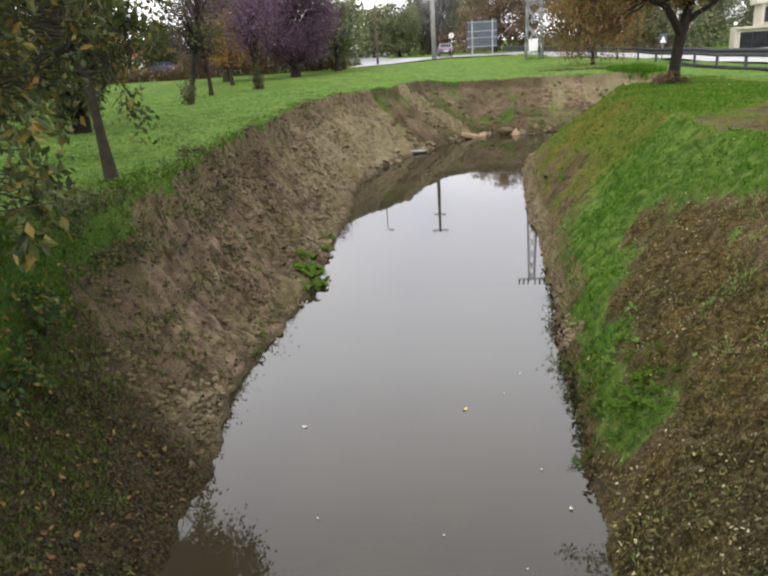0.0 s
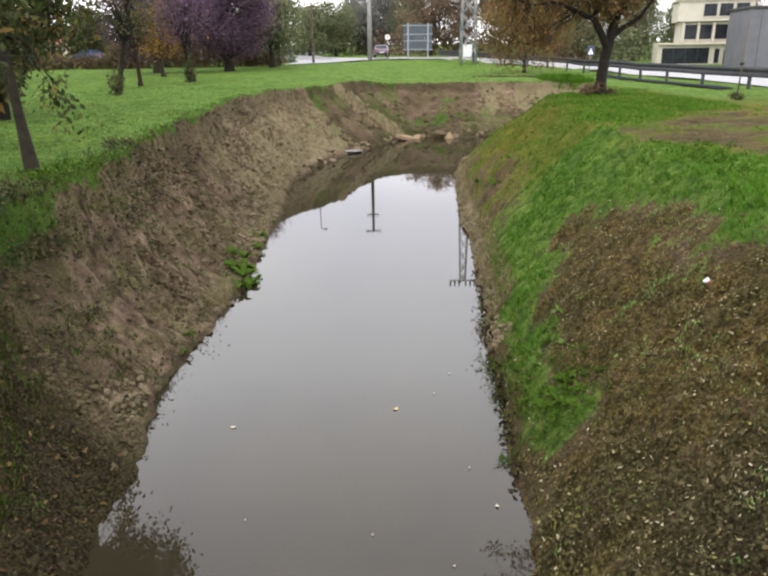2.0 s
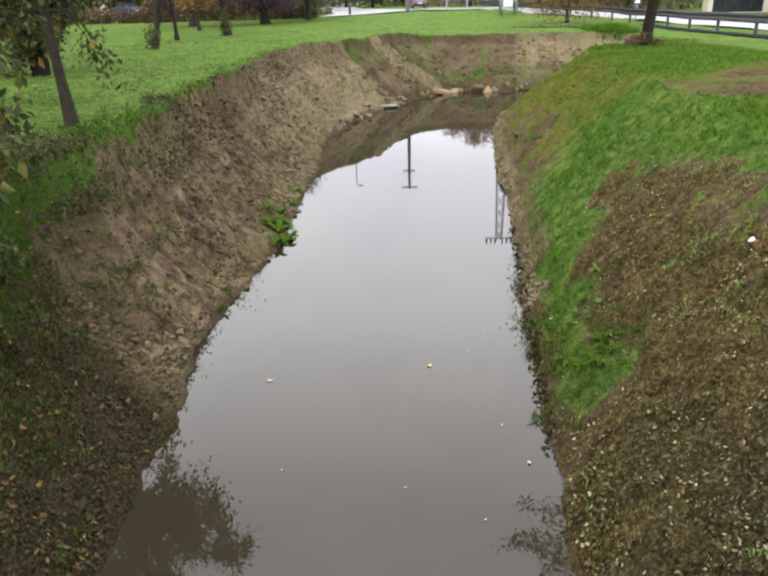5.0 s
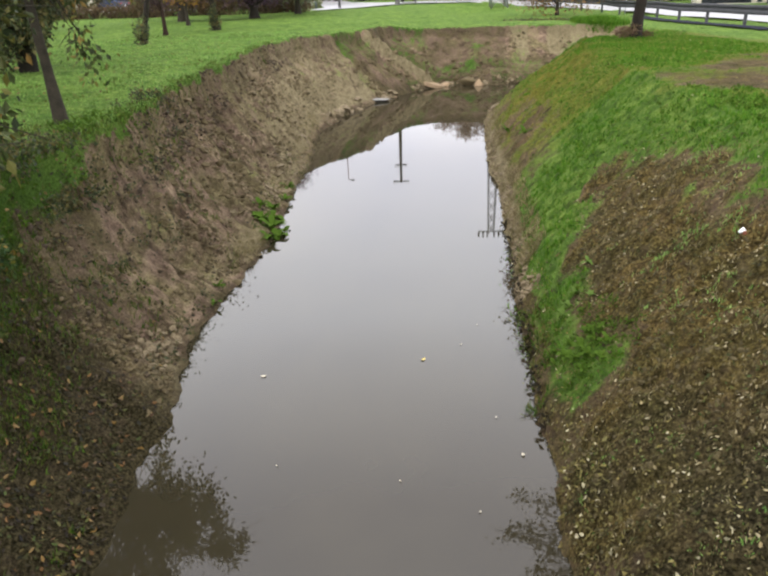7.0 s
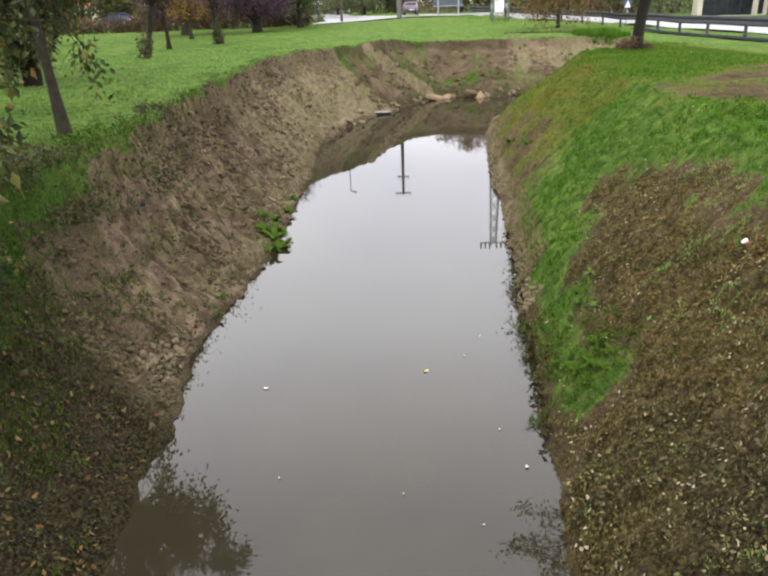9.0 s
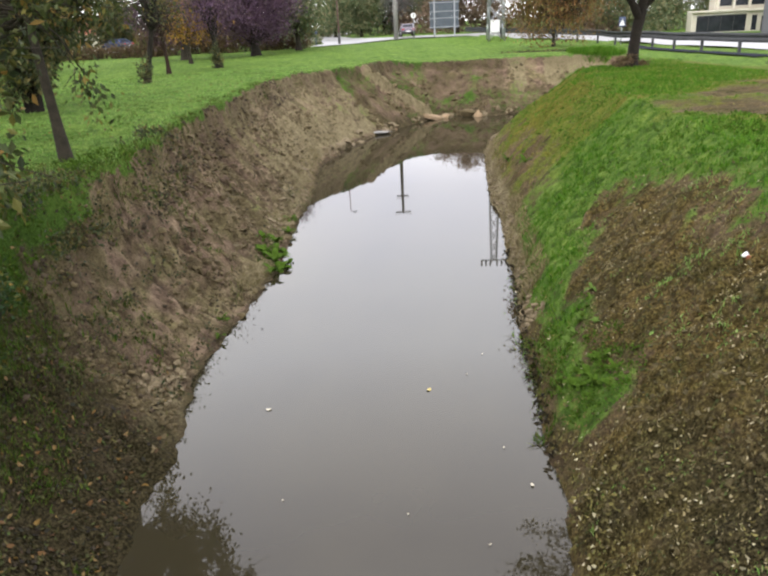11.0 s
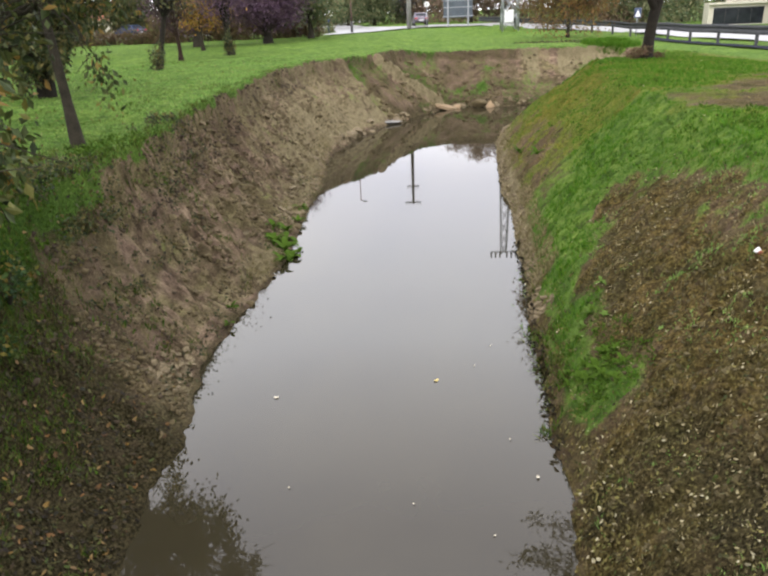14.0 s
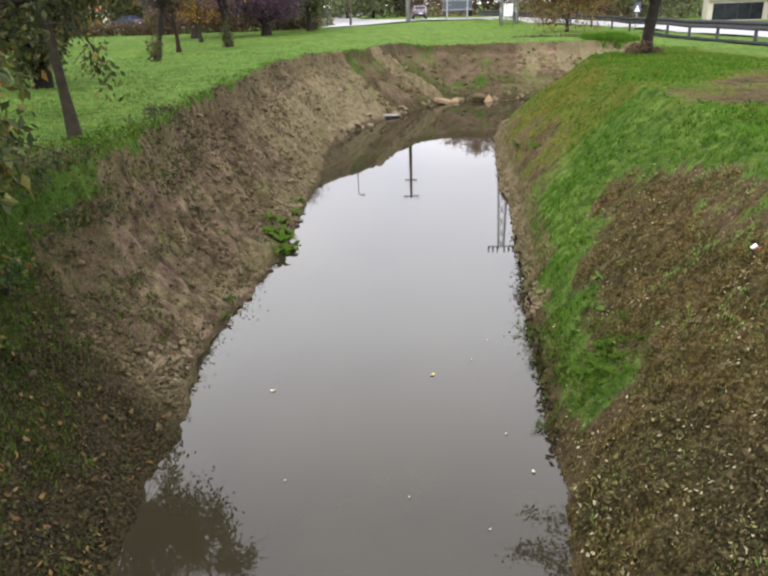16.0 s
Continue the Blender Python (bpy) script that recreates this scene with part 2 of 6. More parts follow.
LEAF_PURPLE = leafy("plum_leaves", (0.0779, 0.0422, 0.073), (0.123, 0.0684, 0.123), (0.169, 0.0994, 0.168), (0.111, 0.0647, 0.0846), (0.144, 0.0965, 0.0946))
LEAF_PLUM_DARK = leafy("dark_plum_leaves", (0.03, 0.018, 0.018), (0.05, 0.03, 0.03), (0.075, 0.045, 0.035), (0.04, 0.035, 0.02))
LEAF_RUST = leafy("rust_leaves", (0.0942, 0.0647, 0.0284), (0.202, 0.11, 0.0442), (0.296, 0.156, 0.0567), (0.229, 0.194, 0.0552), (0.135, 0.13, 0.041), (0.175, 0.0909, 0.0472))
LEAF_GOLD = leafy("golden_leaves", (0.142, 0.0788, 0.0208), (0.284, 0.158, 0.0277), (0.397, 0.222, 0.0347), (0.17, 0.144, 0.0277))
# far leaf colours are lightened and blued to carry the haze of distance
LEAF_GREEN = leafy("hazy_green_leaves", (0.0804, 0.116, 0.061), (0.138, 0.179, 0.0831), (0.229, 0.253, 0.125), (0.299, 0.253, 0.139))
LEAF_GREY = leafy("hazy_grey_leaves", (0.121, 0.142, 0.137), (0.206, 0.225, 0.212), (0.29, 0.284, 0.274), (0.362, 0.284, 0.242))
LEAF_BROWN = leafy("hazy_brown_leaves", (0.128, 0.0864, 0.0714), (0.222, 0.144, 0.107), (0.308, 0.216, 0.143), (0.188, 0.162, 0.107))
WEED = leafy("broad_weed_leaves", (0.0385, 0.0757, 0.00814), (0.0674, 0.13, 0.0143), (0.106, 0.168, 0.0246), rough_=0.8, shine=0.06)
PALE_WEED = leafy("pale_weed_leaves", (0.0603, 0.119, 0.0197), (0.108, 0.18, 0.0365), (0.157, 0.236, 0.0562), rough_=0.8, shine=0.06)
CONCRETE = plain("concrete", (0.178, 0.172, 0.161), (0.274, 0.268, 0.25), 0.6, 0.9, fine=0.02)
SLAB = plain("weathered_slab", (0.168, 0.12, 0.0714), (0.324, 0.234, 0.139), 0.4, 0.9, fine=0.03, relief=0.6)
ROAD = plain("wet_asphalt", (0.2, 0.2, 0.2), (0.27, 0.27, 0.265), 3.0, 0.5, fine=0.05, relief=0.05, spec=0.5)
VERGE_SHADOW = plain("shadow_band", (0.012, 0.014, 0.021), (0.028, 0.03, 0.04), 0.6, 0.95, fine=0.04, spec=0.04)
STAKE_WOOD = plain("grey_stake_wood", (0.08, 0.065, 0.05), (0.17, 0.14, 0.11), 0.2, 0.9, fine=0.02)
BACKLIT_CONCRETE = plain("backlit_concrete", (0.03, 0.028, 0.03), (0.055, 0.05, 0.05), 0.5, 0.9, fine=0.02)
STEEL = plain("galvanised_steel", (0.3, 0.31, 0.33), (0.42, 0.43, 0.45), 0.5, 0.5, 0.6)
GREY_STEEL = plain("weathered_guardrail_steel", (0.0385, 0.0401, 0.044), (0.0715, 0.0732, 0.077), 0.6, 0.8, 0.0, spec=0.2)
SIGN_BACK = plain("sign_back", (0.07, 0.0875, 0.105), (0.119, 0.136, 0.158), 0.8, 0.6, 0.3)
WHITE = plain("white_paint", (0.68, 0.68, 0.7), (0.82, 0.82, 0.82), 0.4, 0.5)
CREAM = plain("cream_render", (0.5, 0.462, 0.37), (0.62, 0.59, 0.5), 1.5, 0.9, fine=0.05)
GREY_HALL = plain("grey_cladding", (0.111, 0.111, 0.128), (0.178, 0.178, 0.2), 2.0, 0.7)
DARK_METAL = plain("dark_metal", (0.03, 0.03, 0.032), (0.075, 0.072, 0.07), 0.4, 0.6, 0.3)
RED_POST = plain("faded_red_steel", (0.12, 0.07, 0.065), (0.2, 0.12, 0.11), 0.4, 0.6)
TILE = plain("red_roof_tiles", (0.21, 0.07, 0.042), (0.35, 0.14, 0.084), 0.5, 0.85)
HEDGE = leafy("hedge_leaves", (0.0772, 0.0515, 0.0328), (0.154, 0.0936, 0.0515), (0.129, 0.117, 0.0421))
RUBBER = plain("rubber", (0.012, 0.012, 0.012), (0.03, 0.03, 0.03), 0.2, 0.8)
CAR_DARK = plain("mauve_grey_car_paint", (0.12, 0.1, 0.125), (0.17, 0.145, 0.175), 1.0, 0.25, spec=0.6, relief=0.0)
CAR_BLUE = plain("blue_car_paint", (0.03, 0.045, 0.09), (0.05, 0.07, 0.13), 1.0, 0.25, spec=0.6, relief=0.0)
PALE_LEAF = plain("pale_leaf", (0.42, 0.38, 0.29), (0.6, 0.56, 0.45), 0.03, 0.7, fine=0.008)
YELLOW_LEAF = plain("yellow_leaf", (0.4, 0.32, 0.1), (0.58, 0.48, 0.2), 0.03, 0.7, fine=0.008)
BLEACHED = leafy("bleached_leaves", (0.3, 0.25, 0.13), (0.5, 0.44, 0.26), (0.22, 0.18, 0.08), (0.38, 0.31, 0.15), (0.6, 0.55, 0.38))
MOULD_EARTH = plain("leaf_mould", (0.035, 0.028, 0.011), (0.12, 0.097, 0.042), 0.1, 0.95, fine=0.015, relief=0.8)
DRY_CLAY = plain("dry_clay", (0.09, 0.07, 0.042), (0.25, 0.2, 0.12), 0.12, 0.95, fine=0.02, relief=0.8)
LAMP_GLASS = plain("red_lamp_glass", (0.3, 0.02, 0.02), (0.4, 0.03, 0.03), 0.3, 0.2)


def glass_material():
    m, nodes, links, b = shader("dark_glass", 0.06, 0.18)
    links.new(ramp(nodes, links, noise_node(nodes, links, 1.4), (0.3, (0.012, 0.014, 0.018)), (0.7, (0.035, 0.038, 0.045))), b.inputs["Base Color"])
    return m


def rust_material():
    """Old red lead on a steel pipe, gone brown, a bright streak painted along the far side of the top."""
    m, nodes, links, b = shader("rusty_red_paint", 0.8, 0.15)
    broad, mid, fine = noise_node(nodes, links, 0.2), noise_node(nodes, links, 0.03, 6.0, 0.7), noise_node(nodes, links, 0.006, 4.0)
    col = ramp(nodes, links, mid, (0.26, (0.024, 0.009, 0.005)), (0.5, (0.047, 0.018, 0.0105)), (0.66, (0.065, 0.027, 0.014)))
    col = mix(nodes, links, 0.6, col, ramp(nodes, links, broad, (0.35, (0.75, 0.72, 0.7)), (0.65, (1.25, 1.25, 1.35))), "MULTIPLY")
    col = mix(nodes, links, 0.5, col, ramp(nodes, links, fine, (0.3, (0.5, 0.45, 0.42)), (0.7, (1.4, 1.3, 1.3))), "MULTIPLY")
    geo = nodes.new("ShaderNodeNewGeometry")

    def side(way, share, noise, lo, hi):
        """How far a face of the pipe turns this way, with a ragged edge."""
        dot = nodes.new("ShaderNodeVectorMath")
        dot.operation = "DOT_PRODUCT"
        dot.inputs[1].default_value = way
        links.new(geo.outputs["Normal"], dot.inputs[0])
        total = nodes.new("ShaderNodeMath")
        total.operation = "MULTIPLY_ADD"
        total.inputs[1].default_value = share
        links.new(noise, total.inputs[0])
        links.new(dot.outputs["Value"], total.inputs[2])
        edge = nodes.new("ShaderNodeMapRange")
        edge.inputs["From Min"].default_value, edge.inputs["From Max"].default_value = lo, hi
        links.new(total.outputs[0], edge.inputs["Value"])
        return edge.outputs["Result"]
    # bright top edge put into the colour by face direction, ragged like wear
    lit_or_worn = side((0, 0.6, 0.8), 0.75, noise_node(nodes, links, 0.03, 6.0, 0.75), 1.29, 1.4)
    col = mix(nodes, links, lit_or_worn, col, ramp(nodes, links, fine, (0.35, (0.09, 0.058, 0.045)), (0.65, (0.24, 0.2, 0.17))))
    spots = side((0, -0.95, 0.3), 2.4, noise_node(nodes, links, 0.05, 6.0, 0.7), 2.32, 2.6)
    col = mix(nodes, links, spots, col, ramp(nodes, links, fine, (0.4, (0.08, 0.034, 0.013)), (0.7, (0.22, 0.1, 0.024))))
    links.new(col, b.inputs["Base Color"])
    bump(nodes, links, b, mid, 0.5, 0.003)
    return m


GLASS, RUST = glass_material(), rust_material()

# ---- the lie of the land: shore and rim of the ditch, in plan ----
SHORE_L = [(-2.65, -30), (-2.68, 2), (-2.7, 4.3), (-2.69, 5.4), (-2.71, 6.3), (-2.78, 7.2), (-2.86, 8.0), (-2.94, 8.9), (-2.86, 9.6),
           (-2.74, 11.1), (-2.6, 12.4), (-2.52, 13.6), (-2.58, 14.8), (-2.66, 16.2), (-2.62, 18.3), (-2.58, 19.8), (-2.82, 22.8),
           (-2.5, 25.3), (-1.9, 27.9), (-1.0, 30.3), (-0.1, 31.9), (0.7, 33.4), (1.5, 34.5)]
SHORE_F = [(2.2, 35.0), (2.6, 35.7), (3.6, 34.9), (5.0, 35.0), (6.0, 35.6), (9.5, 36.0), (11.4, 35.2), (12.2, 33.4)]
SHORE_R = [(11.6, 31.4), (10, 30.2), (7, 29.2), (4.6, 27.6), (3.3, 26.0), (3.0, 25.0), (2.75, 22.5), (2.57, 20.8), (2.38, 18.1), (2.24, 15.5), (2.02, 12.8),
           (1.97, 11.6), (1.86, 10.2), (1.73, 9.3), (1.66, 8.1), (1.58, 7.2), (1.54, 6.6), (1.48, 5.9), (1.42, 4.9), (1.34, 4.2), (1.3, 3.7), (1.3, -30)]
RIM_L = [(-4.9, -30), (-4.8, 3), (-4.66, 6), (-4.62, 9.4), (-4.66, 12.6), (-4.74, 15.0), (-4.8, 17.4), (-4.8, 20.6), (-4.9, 25.2), (-4.4, 29.2),
         (-3.1, 31.2), (-1.8, 33.2), (-1.0, 36.4), (0.3, 38.3)]
RIM_F = [(2.2, 39.0), (5.0, 38.8), (7.0, 38.8), (11, 39.0), (13.8, 37.2), (14.8, 34)]
RIM_R = [(14.2, 30), (12, 27.6), (8.2, 26.6), (6.5, 25.2), (5.7, 23.2), (5.2, 20), (4.9, 16), (4.7, 12), (4.5, 9), (4.35, 6), (4.2, 3), (4.2, -30)]

SPUR = [(-1.5, 33.5), (0.3, 34.3), (1.5, 34.75)]
GULLY = [(-0.4, 35.6), (1.2, 35.6), (2.2, 35.4)]


def to_line(x, y, line):
    """The least distance of each point from a broken line."""
    best = np.full(x.shape, 1e9)
    for (ax, ay), (bx, by) in zip(line[:-1], line[1:]):
        dx, dy = bx - ax, by - ay
        s = np.clip(((x - ax) * dx + (y - ay) * dy) / (dx * dx + dy * dy), 0, 1)
        best = np.minimum(best, np.hypot(x - ax - s * dx, y - ay - s * dy))
    return best


def inside(x, y, ring):
    """Whether each point lies within a closed ring."""
    odd = np.zeros(x.shape, bool)
    for (ax, ay), (bx, by) in zip(ring, ring[1:] + ring[:1]):
        if ay != by:
            odd ^= ((ay > y) != (by > y)) & (x < (bx - ax) * (y - ay) / (by - ay) + ax)
    return odd


def within(x, y, ring):
    """Depth inside a closed ring, less than zero outside it."""
    d = to_line(x, y, ring + ring[:1])
    return np.where(inside(x, y, ring), d, -d)


def hashed(i, j, k):
    n = (i * 374761393 + j * 668265263 + k * 974711) & 0x7FFFFFFF
    n = ((n ^ (n >> 13)) * 1274126177) & 0x7FFFFFFF
    return ((n ^ (n >> 16)) & 0xFFFF) / 65535.0


def value(x, y, k=0):
    """Smooth noise from 0 to 1, one cell a unit."""
    i, j = np.floor(x).astype(np.int64), np.floor(y).astype(np.int64)
    u, v = x - i, y - j
    u, v = u * u * (3 - 2 * u), v * v * (3 - 2 * v)
    a, b, c, d = hashed(i, j, k), hashed(i + 1, j, k), hashed(i, j + 1, k), hashed(i + 1, j + 1, k)
    return (a * (1 - u) + b * u) * (1 - v) + (c * (1 - u) + d * u) * v


def rough(x, y, size, k=0, octaves=4):
    """Layered noise about zero, its largest waves of that size."""
    out, amp = np.zeros(x.shape), 1.0
    for o in range(octaves):
        out += amp * (value(x / size + 17.3 * o, y / size - 9.1 * o, k + o) - 0.5)
        size, amp = size / 2.1, amp * 0.52
    return out


def ease(a, b, v):
    s = np.clip((v - a) / (b - a), 0, 1)
    return s * s * (3 - 2 * s)


WATER_RING = SHORE_L + SHORE_F + SHORE_R
RIM_RING = RIM_L + RIM_F + RIM_R


def land(x, y, fine=True):
    """The height of the ground at each point, the way up the bank (0 shore, 1 rim), and the distance past the rim."""
    x, y = np.asarray(x, float), np.asarray(y, float)
    fine = fine * np.where((x > 0) & (y < 30), 0.55, 1.0)
    jx, jy = x + (0.2 * rough(x, y, 1.1, 3) + 0.12 * rough(x, y, 0.4, 4)) * fine, y + (0.2 * rough(x, y, 1.1, 7) + 0.12 * rough(x, y, 0.4, 8)) * fine
    back = ease(41, 50, y)
    top = 2.8 - (0.28 * ease(-1, 1.5, x) * (1 - back) + 0.75 * ease(1.5, 7, x) * back * (1 - ease(72, 80, y))) * ease(27, 37, y) * (1 - ease(9, 15, x)) + 0.12 * rough(x, y, 6.0, 11) * ease(0, 3, to_line(x, y, RIM_L + RIM_F))
    top = top - 0.11 * np.exp(-((y - 11.5) / 4.0) ** 2) * ease(-9, -6.5, x) * (x < 0)
    top = top - 0.75 * ease(9, 16, x) * ease(14, 28, y) * (1 - 0.3 * ease(62, 84, y)) - 0.9 * ease(60, 76, y) * ease(22, 30, x)
    dw = np.minimum(np.minimum(to_line(jx, jy, SHORE_L), to_line(jx, jy, SHORE_R)), to_line(jx, jy, SHORE_F))
    dw = np.minimum(dw, to_line(jx, jy, [SHORE_L[-1], SHORE_F[0]]))
    dw = np.minimum(dw, to_line(jx, jy, [SHORE_F[-1], SHORE_R[0]]))
    dl, df, dr = to_line(jx, jy, RIM_L), to_line(jx, jy, RIM_F + [RIM_R[0]]), to_line(jx, jy, RIM_R)
    df = np.minimum(df, to_line(jx, jy, [RIM_L[-1], RIM_F[0]]))
    drim = np.minimum(np.minimum(dl, df), dr)
    wet, hole = inside(jx, jy, WATER_RING), inside(jx, jy, RIM_RING)
    u = np.clip(dw / (dw + drim + 1e-6), 0, 1)
    right = dr < np.minimum(dl, df)
    bank = np.where(right, u ** 0.78 * (1 - 0.06 * np.sin(u * 3.1416)), 0.015 * ease(0, 0.03, u) + 0.865 * u ** (1.12 + 0.75 * ease(24, 15, y)) + 0.12 * ease(0.9, 0.975, u))
    z = np.where(hole, top * bank, top)
    z = np.where(wet, -0.02 - 0.7 * ease(0, 1.2, dw), z)
    past = np.where(hole, 0, drim)
    z = z - np.where(hole | wet, 0, 0.10 * np.exp(-past / 0.35))
    # a ridge of spoil with a hollow beside it, in the far corner
    ridge, hollow = to_line(x, y, SPUR), to_line(x, y, GULLY)
    on_bank = np.where(hole & ~wet, ease(0.0, 0.12, u) * ease(1.0, 0.9, u), 0)
    z = z + on_bank * (0.6 * np.exp(-(ridge / 0.2) ** 2) - 0.75 * np.exp(-(hollow / 0.6) ** 2))
    if np.any(fine):
        face = np.where(hole & ~wet, np.maximum(np.sin(np.clip(u, 0, 1) * 3.1415), 0) ** 0.6 * ease(0, 0.16, u), 0)
        z = z + face * np.where(right, 0.15, 0.22) * rough(x, y, 0.55, 21, 5) + face * np.where(right, 0.04, 0.24) * (np.abs(rough(x * 0.35 + 0.25 * y, y, 0.8, 41, 3)) - 0.12)
        # furrows drawn down the slope by the digger, and clods
        z = z + face * np.where(right, 0.0, 0.17) * rough(x * 0.24 + 0.1 * y, y, 0.26, 43, 3) * (0.3 + value(x * 0.6, y * 0.45, 47))
        z = z + face * np.where(right, 0.2, 0.2) * np.abs(rough(x, y, 0.24, 27, 2)) * (0.2 + 1.2 * value(x * 0.9, y * 0.9, 29))
        # broken lumps with sharp lower edges where the bucket tore the face
        torn = ease(0.25, 0.75, value(x * 0.9 + 0.2 * y, y * 0.42, 82))
        z = z + face * np.where(right, 0.03, 0.085) * torn * ease(0.02, 0.075, rough(x * 0.5 + 0.12 * y, y, 0.36, 81, 3))
        z = z + face * np.where(right, 0.03, 0.045) * (0.35 + torn) * ease(0.03, 0.1, rough(x * 0.75, y, 0.17, 85, 2))
        z = z + np.where(wet, 0, 0.05) * rough(x, y, 0.6, 31, 3) * (1 - face) * ease(0, .06, u)
    return z, np.where(wet, 0, np.where(hole, u, 1.0)), past


# ---- making meshes ----
def mesh_of(name, verts, faces, material, smooth=False):
    me = bpy.data.meshes.new(name)
    me.from_pydata([tuple(v) for v in verts] if not isinstance(verts, np.ndarray) else verts.tolist(), [], faces if isinstance(faces, list) else faces.tolist())
    me.materials.append(material)
    if smooth:
        me.polygons.foreach_set("use_smooth", [True] * len(me.polygons))
    me.update()
    return me


def part(name, bm, material, parent, label=""):
    """Links a bmesh as one mesh object under a thing or a part."""
    me = bpy.data.meshes.new(name)
    bm.to_mesh(me)
    bm.free()
    me.materials.append(material)
    ob = new(name, me)
    ob.parent = parent
    return tagged(ob, label)


def part_mesh(name, me, parent, label=""):
    ob = new(name, me)
    ob.parent = parent
    return tagged(ob, label)


def thing(name, place, label, category, group="", turn=0.0):
    ob = new(name)
    ob.matrix_world = pose(*place, 0, 0, turn)
    ob.empty_display_size = 0.2
    return tagged(ob, label, category, group)


def box(size, at=(0, 0, 0), bevel=0.0, bm=None, turn=None):
    bm = bm or bmesh.new()
    m = Matrix.Translation(at) @ (turn or Matrix()) @ Matrix.Diagonal((*size, 1))
    made = bmesh.ops.create_cube(bm, size=1, matrix=m)["verts"]
    if bevel:
        edges = list({e for v in made for e in v.link_edges})
        bmesh.ops.bevel(bm, geom=edges, offset=bevel, segments=2, affect="EDGES", profile=0.6)
    return bm


def rod(a, b, r, r2=None, sides=10, bm=None):
    bm = bm or bmesh.new()
    a, b = Vector(a), Vector(b)
    m = Matrix.Translation((a + b) / 2) @ (b - a).to_track_quat("Z", "Y").to_matrix().to_4x4()
    bmesh.ops.create_cone(bm, cap_ends=True, segments=sides, radius1=r, radius2=r if r2 is None else r2, depth=(b - a).length, matrix=m)
    for f in bm.faces:
        f.smooth = len(f.verts) == 4
    return bm


def tube(points, radii, sides=8):
    """Vertices and faces of a tapered, bent tube."""
    verts, faces = [], []
    pts = [Vector(p) for p in points]
    for i, (p, r) in enumerate(zip(pts, radii)):
        d = (pts[min(i + 1, len(pts) - 1)] - pts[max(i - 1, 0)]).normalized()
        u = d.cross(Vector((0.31, 0.95, 0.05))).normalized()
        w = d.cross(u)
        for s in range(sides):
            a = 2 * math.pi * s / sides
            verts.append(p + (u * math.cos(a) + w * math.sin(a)) * r)
        if i:
            o = (i - 1) * sides
            for s in range(sides):
                n = (s + 1) % sides
                faces.append((o + s, o + n, o + sides + n, o + sides + s))
    top = len(verts) - sides
    faces.append(tuple(range(top, top + sides)))
    return verts, faces


# ---- the ground: one sheet to the horizon ----
def steps(*runs):
    out = []
    for a, b, d in runs:
        out += list(np.arange(a, b, d))
    return out


def far(a, b, n):
    return list(np.geomspace(abs(a), abs(b), n) * np.sign(a))


BROWN_R = [(1.15, 2.0), (1.25, 5.2), (1.5, 6.1), (1.8, 6.05), (2.03, 6.2), (2.06, 6.85), (2.1, 7.7), (2.25, 8.7), (2.45, 9.6), (2.75, 10.7), (3.25, 11.5), (3.8, 11.0),
           (4.05, 10.0), (4.12, 8.8), (4.05, 7.9), (3.85, 7.2), (3.9, 6.9), (4.6, 6.5), (6.0, 6.2), (6.0, 1.0), (1.3, 1.0)]
GREEN_L = [(-4.75, 10.2), (-4.62, 9.2), (-4.5, 8.3), (-4.35, 7.6), (-4.0, 7.0), (-3.75, 6.4), (-3.65, 5.6), (-3.55, 5.0), (-3.4, 4.4), (-3.4, 2), (-6, 2), (-6, 10.2)]
WORN_R = [(4.6, 14.8), (4.9, 13.4), (5.3, 12.2), (5.6, 10.6), (7.0, 9.6), (9.0, 10.5), (12.0, 15.0), (13.0, 20.0), (10.4, 19.5), (8.0, 17.0), (6.0, 15.4)]


